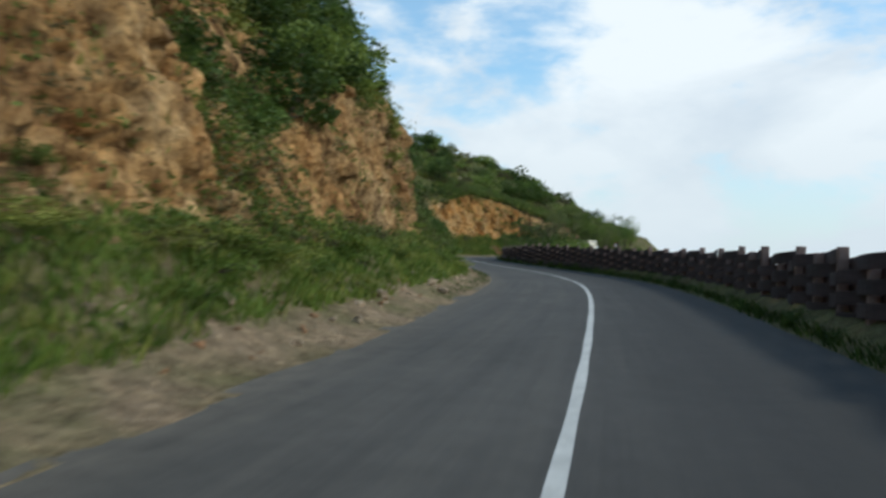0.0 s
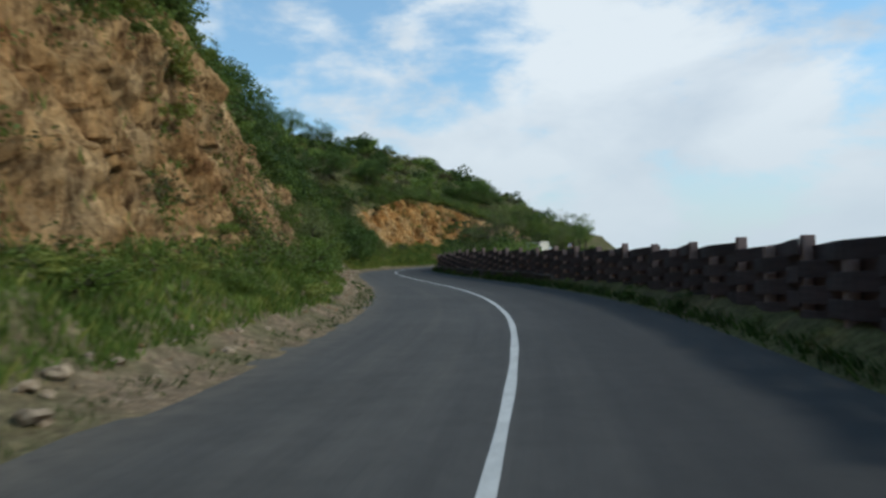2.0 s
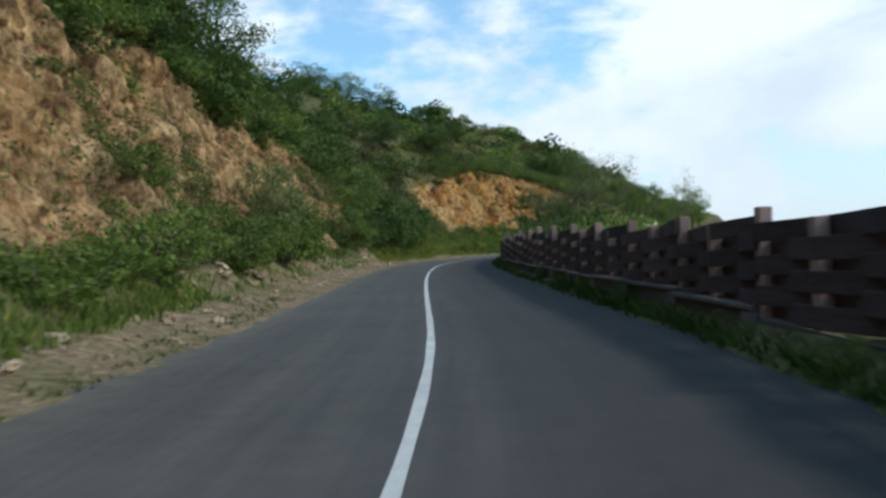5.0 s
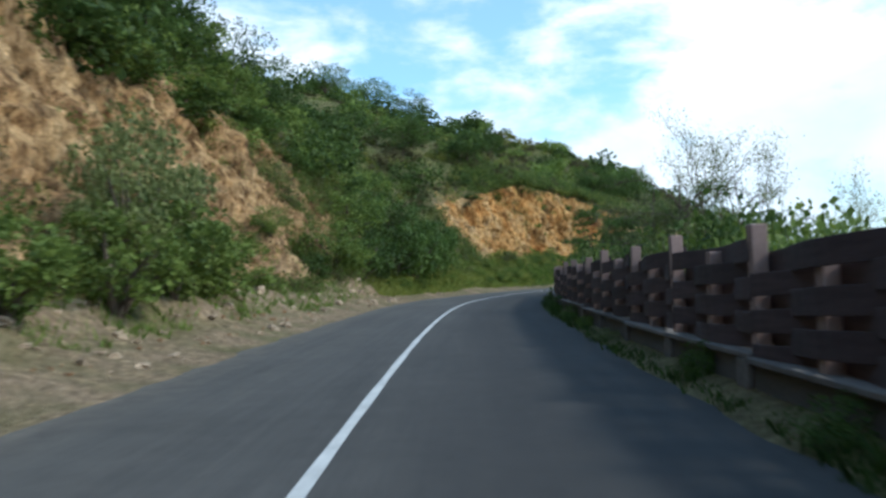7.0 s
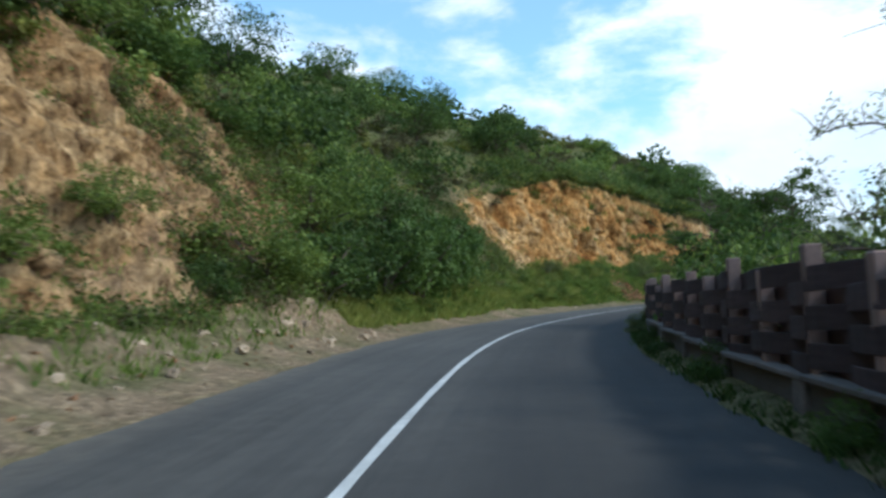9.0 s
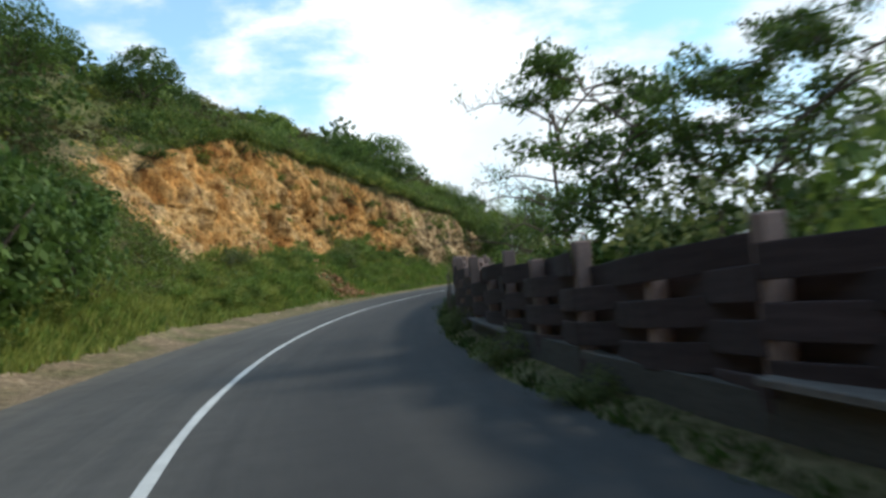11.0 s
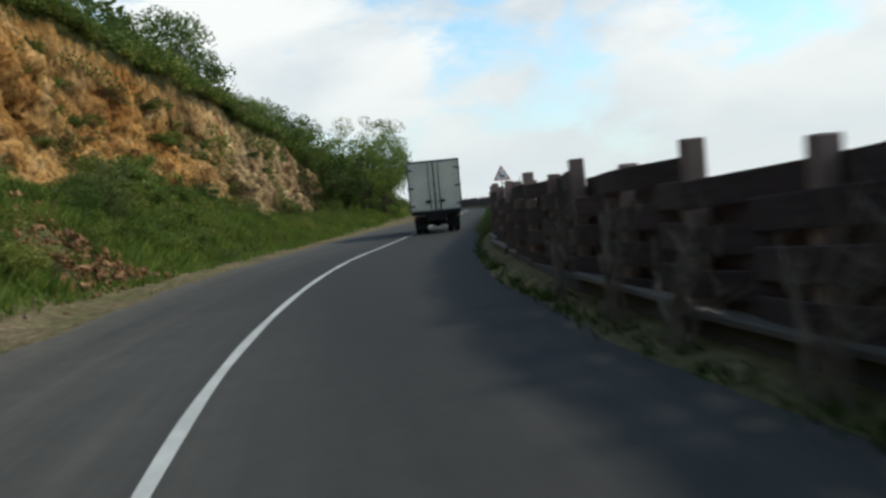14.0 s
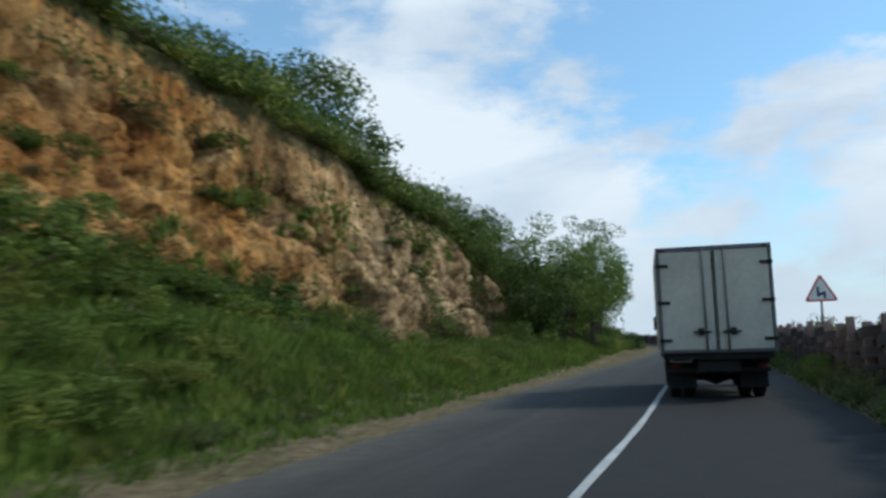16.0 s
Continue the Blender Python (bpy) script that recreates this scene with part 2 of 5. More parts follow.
def asphalt_material():
    m, n, l, b = material("asphalt", 0.88, 0, 0.25)
    v = object_vector(n, l)
    n1, n2, n3 = noise_node(n, l, v, 0.25, 4), noise_node(n, l, v, 2.5, 6, 0.7), noise_node(n, l, v, 60, 3)
    col = ramp_node(n, l, n1, (0.3, (0.070, 0.066, 0.060)), (0.7, (0.095, 0.089, 0.081)))
    # colour across the lanes: dusty towards the rock, darker towards the fence and past 118 m
    att = n.new("ShaderNodeAttribute")
    att.attribute_name = "lane_tone"
    sep = n.new("ShaderNodeSeparateColor")
    l.new(att.outputs["Color"], sep.inputs["Color"])
    run = n.new("ShaderNodeAttribute")
    run.attribute_name = "along"
    lane = n.new("ShaderNodeMapping")
    lane.inputs["Scale"].default_value = (2.6, 0.07, 1)
    l.new(run.outputs["Vector"], lane.inputs["Vector"])
    streak = noise_node(n, l, lane.outputs["Vector"], 1.0, 5, 0.65)
    col = mix_node(n, l, 0.75, col, ramp_node(n, l, streak, (0.3, (0.72, 0.72, 0.73)), (0.5, (1, 1, 1)), (0.7, (1.3, 1.27, 1.22))), "MULTIPLY")
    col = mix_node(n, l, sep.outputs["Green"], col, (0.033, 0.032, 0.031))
    patchy = mix_node(n, l, 1.0, sep.outputs["Red"], ramp_node(n, l, n2, (0.3, (0.3, 0.3, 0.3)), (0.65, (1, 1, 1))), "MULTIPLY")
    col = mix_node(n, l, patchy, col, (0.17, 0.145, 0.115))
    col = mix_node(n, l, 0.7, col, ramp_node(n, l, n2, (0.25, (0.72, 0.72, 0.72)), (0.6, (1.0, 1.0, 1.0)), (0.85, (1.15, 1.12, 1.08))), "MULTIPLY")
    col = mix_node(n, l, 0.6, col, ramp_node(n, l, n3, (0.3, (0.7, 0.7, 0.7)), (0.7, (1.25, 1.25, 1.25))), "MULTIPLY")
    l.new(col, b.inputs["Base Color"])
    bump_node(n, l, n3, 0.4, 0.01, b)
    return m


def leaf_material(name, dark, light, spread=0.35):
    m, n, l, b = material(name, 0.6, 0, 0.25)
    geo = n.new("ShaderNodeNewGeometry")
    col = ramp_node(n, l, geo.outputs["Random Per Island"], (0.1, dark), (0.9, light))
    v = object_vector(n, l)
    col = mix_node(n, l, spread, col, ramp_node(n, l, noise_node(n, l, v, 0.9, 3), (0.3, tuple(x * 0.5 for x in dark)), (0.7, tuple(min(1, x * 1.5) for x in light))))
    info, hue, mr = n.new("ShaderNodeObjectInfo"), n.new("ShaderNodeHueSaturation"), n.new("ShaderNodeMapRange")
    mr.inputs["To Min"].default_value, mr.inputs["To Max"].default_value = 0.75, 1.25
    l.new(info.outputs["Random"], mr.inputs["Value"])
    l.new(mr.outputs["Result"], hue.inputs["Value"])
    l.new(col, hue.inputs["Color"])
    l.new(hue.outputs["Color"], b.inputs["Base Color"])
    tr, mx, out = n.new("ShaderNodeBsdfTranslucent"), n.new("ShaderNodeMixShader"), n["Material Output"]
    l.new(hue.outputs["Color"], tr.inputs["Color"])
    mx.inputs["Fac"].default_value = 0.4
    l.new(b.outputs["BSDF"], mx.inputs[1])
    l.new(tr.outputs["BSDF"], mx.inputs[2])
    l.new(mx.outputs["Shader"], out.inputs["Surface"])
    return m


HILL, ASPHALT = hillside_material(), asphalt_material()
LINE = plain("road_paint", (0.50, 0.495, 0.47), 0.75, 0, 2.2, 0.3, 0.004)
LEAF_SCRUB = leaf_material("scrub_leaves", (0.066, 0.106, 0.02), (0.20, 0.26, 0.054))
LEAF_DARK = leaf_material("dark_leaves", (0.034, 0.064, 0.015), (0.108, 0.165, 0.034))
LEAF_PALE = leaf_material("pale_leaves", (0.07, 0.095, 0.028), (0.22, 0.24, 0.085))
LEAF_DRY = leaf_material("dry_scrub", (0.055, 0.053, 0.024), (0.155, 0.138, 0.058))
GRASS = leaf_material("grass_blades", (0.056, 0.10, 0.014), (0.175, 0.24, 0.045))
DRY_STEM = plain("dry_stems", (0.20, 0.16, 0.125), 0.9, 0, 8, 0.3)
BARK = plain("bark", (0.10, 0.075, 0.055), 0.9, 0, 8, 0.4, 0.02)
FENCE_WOOD = plain("stained_fence_wood", (0.058, 0.038, 0.038), 0.75, 0, 5, 0.35, 0.006, 0.3, 0.25)
POST_WOOD = plain("stained_post_wood", (0.25, 0.17, 0.143), 0.75, 0, 5, 0.3, 0.006, 0.3, 0.2)
CONCRETE = plain("concrete", (0.09, 0.08, 0.07), 0.9, 0, 2.5, 0.3, 0.01)
LEDGE = plain("weathered_ledge_concrete", (0.15, 0.13, 0.115), 0.9, 0, 3, 0.4, 0.01, 0.3, 0.25)
ROCK = plain("loose_rock", (0.42, 0.32, 0.22), 0.95, 0, 3, 0.45, 0.03, 0.2, 0.3)
RED_ROCK = plain("broken_red_rock", (0.40, 0.215, 0.11), 0.95, 0, 4, 0.45, 0.03, 0.2, 0.35)
LEAF_YELLOW = leaf_material("yellow_green_weeds", (0.12, 0.15, 0.028), (0.30, 0.31, 0.07))
WHITE_BOX = plain("truck_box_paint", (0.62, 0.585, 0.48), 0.55, 0, 0.9, 0.22, 0.002)
GREY_METAL = plain("galvanised_frame", (0.16, 0.16, 0.165), 0.55, 0.4, 3, 0.3)
DARK_METAL = plain("dark_chassis", (0.03, 0.028, 0.027), 0.7, 0.2, 6, 0.4)
RUBBER = plain("tyre_rubber", (0.025, 0.025, 0.026), 0.85, 0, 10, 0.3, 0.004)
STEEL = plain("worn_steel", (0.45, 0.44, 0.42), 0.4, 0.8, 12, 0.25)
RED_LENS = plain("red_lens", (0.14, 0.016, 0.014), 0.3, 0, 5, 0.2)
BLUE_CAB = plain("cab_paint", (0.55, 0.56, 0.58), 0.35, 0.0, 2, 0.1)
SIGN_WHITE = plain("sign_white", (0.8, 0.8, 0.78), 0.45, 0, 4, 0.08)
SIGN_RED = plain("sign_red", (0.55, 0.035, 0.03), 0.45, 0, 4, 0.12)
SIGN_BLUE = plain("sign_dark_blue", (0.02, 0.03, 0.09), 0.5, 0, 4, 0.1)
SIGN_BLACK = plain("sign_black", (0.03, 0.03, 0.035), 0.5, 0, 4, 0.1)
GLASS_DARK = plain("tinted_glass", (0.02, 0.025, 0.03), 0.08, 0, 2, 0.1, 0, 0.6)
# haze painted as glow: the backdrop sheet emits its own pale light
HAZE = bpy.data.materials.new("glowing_haze")
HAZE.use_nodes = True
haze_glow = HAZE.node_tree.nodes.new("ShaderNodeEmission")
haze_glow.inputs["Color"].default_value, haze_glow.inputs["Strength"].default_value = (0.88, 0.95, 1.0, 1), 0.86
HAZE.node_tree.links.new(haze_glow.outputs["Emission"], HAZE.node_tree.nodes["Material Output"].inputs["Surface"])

# ---- mesh helpers ----
def mesh_of(name, verts, faces, mat, smooth=False):
    """A mesh from arrays of corners and of faces with equal counts of corners."""
    me = bpy.data.meshes.new(name)
    verts, faces = np.asarray(verts, np.float32), np.asarray(faces, np.int32)
    k = faces.shape[1]
    me.vertices.add(len(verts))
    me.vertices.foreach_set("co", verts.ravel())
    me.loops.add(faces.size)
    me.loops.foreach_set("vertex_index", faces.ravel())
    me.polygons.add(len(faces))
    me.polygons.foreach_set("loop_start", np.arange(0, faces.size, k, dtype=np.int32))
    if smooth:
        me.polygons.foreach_set("use_smooth", np.ones(len(faces), bool))
    me.update(calc_edges=True)
    me.materials.append(mat)
    return me


def grid_faces(nu, nv):
    i, j = np.meshgrid(np.arange(nu - 1), np.arange(nv - 1), indexing="ij")
    a = (i * nv + j).ravel()
    return np.stack([a, a + nv, a + nv + 1, a + 1], -1)


def part(name, bm, mat, parent=None, label="", smooth=False):
    """Links a bmesh as one mesh object under a thing or a part."""
    me = bpy.data.meshes.new(name)
    if smooth:
        for f in bm.faces:
            f.smooth = True
    bm.to_mesh(me)
    bm.free()
    me.materials.append(mat)
    ob = new(name, me)
    if parent is not None:
        ob.parent = parent
    if label:
        tagged(ob, label)
    return ob


def thing(name, m, label, category, group="", kind=""):
    ob = new(name)
    ob.matrix_world = m
    return tagged(ob, label, category, group, kind)


def add_box(bm, x0, x1, y0, y1, z0, z1, bevel=0.0, turn=None):
    """Adds a box, with its edges bevelled, and turned by a matrix."""
    made = bmesh.ops.create_cube(bm, size=1)["verts"]
    m = Matrix.Translation(((x0 + x1) / 2, (y0 + y1) / 2, (z0 + z1) / 2)) @ Matrix.Diagonal((x1 - x0, y1 - y0, z1 - z0, 1))
    bmesh.ops.transform(bm, matrix=(turn @ m) if turn else m, verts=made)
    if bevel:
        edges = list({e for v in made for e in v.link_edges})
        bmesh.ops.bevel(bm, geom=edges, offset=bevel, segments=1, affect="EDGES")
    return bm


def box_mesh(*a, **k):
    return add_box(bmesh.new(), *a, **k)


def add_tube(bm, points, radii, sides=8):
    """Adds a tapered tube along points."""
    rings = []
    points = [Vector(p) for p in points]
    for k, p in enumerate(points):
        d = (points[min(k + 1, len(points) - 1)] - points[max(k - 1, 0)]).normalized()
        q = d.to_track_quat("Z", "Y")
        rings.append([bm.verts.new(p + q @ Vector((math.cos(a) * radii[k], math.sin(a) * radii[k], 0))) for a in np.linspace(0, 2 * math.pi, sides, endpoint=False)])
    for a, b in zip(rings, rings[1:]):
        for k in range(sides):
            bm.faces.new((a[k], a[(k + 1) % sides], b[(k + 1) % sides], b[k]))
    bm.faces.new(rings[0][::-1])
    bm.faces.new(rings[-1])
    return bm


# ---- the line of the road: centreline by distance s along it ----
CENTRE = [(-4.47, -5.13), (-3.14, 2.71), (-1.94, 10.62), (-0.85, 18.53), (-0.1, 26.43), (-0.15, 34.39), (-0.85, 42.34), (-2.06, 50.2), (-3.25, 58.11), (-4.36, 66.05),
          (-5.3, 74.0), (-6.05, 82.0), (-6.2, 90.13), (-5.35, 98.21), (-3.75, 106.11), (-1.5, 113.96), (1.75, 121.46), (5.45, 128.5), (10.1, 135.5), (14.2, 142.3)]


def centreline():
    pts = np.array(CENTRE)
    back = pts[0] - np.outer(np.arange(12, 0, -1) * 8.0, (pts[1] - pts[0]) / np.linalg.norm(pts[1] - pts[0]))
    pts = np.vstack([back, pts])
    ahead, heading = [], radians(-32.0)
    p = pts[-1].copy()
    for k in range(60):
        d = 152 + k * 4.0
        if d > 212:
            heading += 4.0 / 46.0
        if heading > radians(75):
            heading = radians(75)
        p = p + 4.0 * np.array([-math.sin(heading), math.cos(heading)])
        ahead.append(p.copy())
    pts = np.vstack([pts, np.array(ahead)[1::2]])
    # smooth curve through the points
    d = np.r_[0, np.cumsum(np.linalg.norm(np.diff(pts, axis=0), axis=1))]
    fine = np.arange(0, d[-1], 0.5)
    xy = np.stack([np.interp(fine, d, pts[:, k]) for k in (0, 1)], -1)
    kernel = np.exp(-0.5 * (np.arange(-24, 25) / 5.5) ** 2)
    kernel /= kernel.sum()
    for k in (0, 1):
        xy[24:-24, k] = np.convolve(xy[:, k], kernel, "valid")
    d = np.r_[0, np.cumsum(np.linalg.norm(np.diff(xy, axis=0), axis=1))]
    start = d[np.argmin(np.linalg.norm(xy - pts[12], axis=1))]
    return d - start, xy


LINE_S, LINE_XY = centreline()
LINE_T = np.gradient(LINE_XY, axis=0)
LINE_T /= np.linalg.norm(LINE_T, axis=1, keepdims=True)


def on_road(s, l):
    """World x, y at distance s along the centreline and l to its right."""
    s, l = np.broadcast_arrays(np.asarray(s, float), np.asarray(l, float))
    x, y = np.interp(s, LINE_S, LINE_XY[:, 0]), np.interp(s, LINE_S, LINE_XY[:, 1])
    tx, ty = np.interp(s, LINE_S, LINE_T[:, 0]), np.interp(s, LINE_S, LINE_T[:, 1])
    return x + ty * l, y - tx * l


def road_place(x, y):
    """Distance along and across for world points."""
    x, y = np.ravel(x), np.ravel(y)
    s, l = np.empty(len(x)), np.empty(len(x))
    sub = LINE_XY[::2]
    for k in range(0, len(x), 2000):
        dx, dy = x[k:k + 2000, None] - sub[None, :, 0], y[k:k + 2000, None] - sub[None, :, 1]
        d2 = dx * dx + dy * dy
        n = d2.argmin(1)
        t = LINE_T[::2][n]
        r = np.arange(len(n))
        s[k:k + 2000] = LINE_S[::2][n] + dx[r, n] * t[:, 0] + dy[r, n] * t[:, 1]
        side = dx[r, n] * t[:, 1] - dy[r, n] * t[:, 0]
        l[k:k + 2000] = np.sign(side) * np.sqrt(d2[r, n])
    return s, l


def heading_at(s):
    return math.atan2(-np.interp(s, LINE_S, LINE_T[:, 0]), np.interp(s, LINE_S, LINE_T[:, 1]))


# by distance: road edge, verge end (across, height), foot of the rock, top of the rock, rock share
PROFILE = np.array([
    (-40, -3.1, -4.3, 0.25, -5.8, 1.8, -8.6, 8.0, 1.0),
    (6, -3.1, -4.4, 0.4, -6.0, 1.6, -8.6, 6.6, 1.0),
    (20, -3.6, -4.9, 0.45, -6.6, 1.8, -8.7, 6.4, 1.0),
    (30, -3.8, -5.1, 0.45, -6.9, 1.9, -8.8, 7.0, 1.0),
    (37, -3.9, -5.1, 0.40, -6.6, 2.0, -8.1, 7.3, 1.0),
    (42, -3.9, -5.2, 0.40, -7.3, 1.5, -9.8, 7.8, 0.9),
    (52, -3.6, -5.2, 0.40, -7.0, 1.6, -10.6, 8.8, 0.95),
    (67, -3.3, -5.1, 0.40, -7.0, 1.7, -10.5, 9.2, 1.0),
    (80, -3.4, -5.0, 0.40, -6.4, 1.5, -11.0, 9.0, 0.95),
    (90, -3.5, -5.0, 0.40, -6.1, 1.8, -11.0, 8.8, 0.95),
    (96, -3.6, -5.1, 0.35, -7.0, 1.9, -10.8, 8.2, 0.7),
    (102, -3.35, -5.0, 0.30, -7.1, 2.1, -10.2, 6.2, 0.0),
    (116, -3.1, -5.1, 0.30, -7.2, 2.2, -11.2, 6.5, 0.0),
    (123, -3.2, -5.2, 0.25, -7.4, 2.6, -11.8, 8.1, 0.9),
    (132, -3.65, -5.4, 0.25, -8.1, 3.1, -11.6, 10.2, 1.0),
    (137, -3.8, -5.6, 0.25, -8.5, 3.0, -11.20, 9.44, 1.0),
    (142, -3.9, -5.8, 0.30, -9.8, 3.0, -12.69, 9.38, 1.0),
    (148, -4.0, -5.8, 0.30, -10.0, 2.2, -12.23, 8.13, 1.0),
    (153, -4.05, -5.6, 0.35, -8.4, 1.6, -10.11, 5.99, 1.0),
    (158, -3.95, -5.4, 0.35, -7.6, 1.2, -9.77, 5.68, 1.0),
    (166, -3.9, -5.2, 0.35, -7.8, 1.1, -10.23, 5.96, 1.0),
    (173, -3.6, -5.0, 0.35, -8.2, 1.5, -10.57, 5.77, 0.6),
    (179, -3.5, -5.4, 0.40, -8.6, 1.8, -12.0, 5.2, 0.0),
    (400, -3.5, -5.6, 0.40, -9.0, 1.8, -12.5, 5.0, 0.0)])
RIGHT_EDGE, FENCE_L = 3.8, 4.25
STRIP = ([132, 137, 142, 148, 153, 158, 166, 173, 179],
         [0.0, 0.4, 0.51, 0.67, 1.09, 0.93, 0.27, 0.13, 0.0],
         [0.0, 0.96, 1.13, 1.77, 2.81, 1.92, 0.54, 0.23, 0.0])


def at_s(s, column):
    return np.interp(s, PROFILE[:, 0], PROFILE[:, column])


def slope_up(u, s):
    """Rise of the open slope at u metres behind the rock's top."""
    k = np.interp(s, [45, 56, 84, 98, 112, 126, 142, 156, 163, 170, 180, 194, 208, 230], [1.2, 1.75, 1.75, 1.25, 1.0, 0.82, 0.64, 0.62, 0.76, 1.04, 1.12, 1.0, 0.65, 0.4])
    far = np.interp(s, [45, 56, 84, 98, 112, 140, 156, 166, 182, 194, 208, 230], [0.5, 0.72, 0.72, 0.52, 0.42, 0.45, 0.46, 0.46, 0.50, 0.4, 0.25, 0.2])
    # a steep overgrown strip above the bare face
    strip, rise = np.interp(s, STRIP[0], STRIP[1]), np.interp(s, STRIP[0], STRIP[2])
    start = rise * np.clip(u / np.maximum(strip, 0.05), 0, 1)
    u = np.maximum(u - strip, 0)
    return start + k * 0.70 * np.minimum(u, 12) + far * np.clip(u - 12, 0, 26) + 0.12 * np.clip(u - 38, 0, 60)


def hill_height(s, l):
    """Height of the land to the left of the road (l below zero), without relief."""
    s, l = np.broadcast_arrays(np.asarray(s, float), np.asarray(l, float))
    edge, vl, vz, fl, fz, tl, tz = (at_s(s, k) for k in range(1, 8))
    z = np.where(l > edge, 0.0, np.where(l > vl, vz * np.clip((edge - l) / (edge - vl), 0, 1) ** 1.5,
        np.where(l > fl, vz + (fz - vz) * np.clip((vl - l) / (vl - fl), 0, 1),
        np.where(l > tl, fz + (tz - fz) * np.clip((fl - l) / (fl - tl), 0, 1), tz + slope_up(tl - l, s)))))
    return z


def drop_height(l):
    """Height of the land to the right of the road."""
    return np.where(l < 4.7, -0.02, np.where(l < 5.6, -0.02 - 0.35 * (l - 4.7), -0.33 - 0.62 * np.clip(l - 5.6, 0, 75)))


def relief(x, y, z, scale, seed, octaves=4):
    return np.array([noise.fractal(Vector((a * scale + seed, b * scale, c * scale)), 1.0, 2.1, octaves) for a, b, c in zip(x, y, z)])


def build_road():
    s = np.arange(-60, 300, 1.0)
    cols = np.linspace(0, 1, 25)
    l = at_s(s, 1)[:, None] * (1 - cols) + RIGHT_EDGE * cols
    l[:, 0] += 0.10 * np.sin(s * 0.9) + 0.07 * np.sin(s * 2.3)
    l[:, -1] += 0.06 * np.sin(s * 1.1) + 0.05 * np.sin(s * 2.9)
    x, y = on_road(s[:, None], l)
    v = np.stack([x, y, np.full_like(x, 0.0)], -1).reshape(-1, 3)
    lane_at = np.clip(l, -5, 5)
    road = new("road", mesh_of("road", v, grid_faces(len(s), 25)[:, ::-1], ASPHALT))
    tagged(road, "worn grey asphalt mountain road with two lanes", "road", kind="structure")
    lane_tone = road.data.color_attributes.new("lane_tone", "FLOAT_COLOR", "POINT")
    gap = lane_at - at_s(s, 1)[:, None]
    dust = np.clip(0.75 - gap * 0.75, 0, 0.7) + 0.10 * np.exp(-((lane_at + 1.7) / 0.35) ** 2)
    # darker colour in the right lane, and over most of the road past 118 m
    dark_share = 0.75 * np.exp(-((lane_at - 1.8) / 1.5) ** 2) + 0.25 * (lane_at > 2.5) + np.interp(s, [118, 132], [0, 0.8])[:, None] * np.clip((lane_at + 3.5) / 2.5, 0, 1)
    data = np.stack([dust, np.clip(dark_share, 0, 0.95), 0 * dust, 0 * dust + 1], -1)
    lane_tone.data.foreach_set("color", data.ravel().astype(np.float32))
    along = road.data.attributes.new("along", "FLOAT_VECTOR", "POINT")
    along.data.foreach_set("vector", np.stack([l, s[:, None] + 0 * l, 0 * l], -1).ravel().astype(np.float32))
    s = np.arange(-55, 290, 0.7)
    w = 0.058 + 0.006 * np.sin(s * 1.7)
    x, y = on_road(s[:, None], np.stack([-w, w], -1))
    v = np.stack([x, y, np.full_like(x, 0.004)], -1).reshape(-1, 3)
    line = new("centre_line", mesh_of("centre_line", v, grid_faces(len(s), 2)[:, ::-1], LINE))
    tagged(line, "solid white painted centre line on the asphalt", "road marking", kind="structure")


def fracture(x, y, z, scale, seed, lean, upright=0.38):
    """Blocky broken rock: a step for each block and a crack between blocks."""
    step, crack = np.empty(len(x)), np.empty(len(x))
    for k, (a, b, c) in enumerate(zip(x, y, z)):
        warp = noise.noise(Vector((a * 0.5 + seed, b * 0.5, c * 0.5)))
        d, pts = noise.voronoi(Vector((a * scale + seed + warp * 0.5, b * scale + c * lean, c * scale * upright + warp * 0.5)))
        step[k] = noise.cell(pts[0] * 7.31)
        crack[k] = min(1.0, (d[1] - d[0]) * 3.0)
    return step, crack


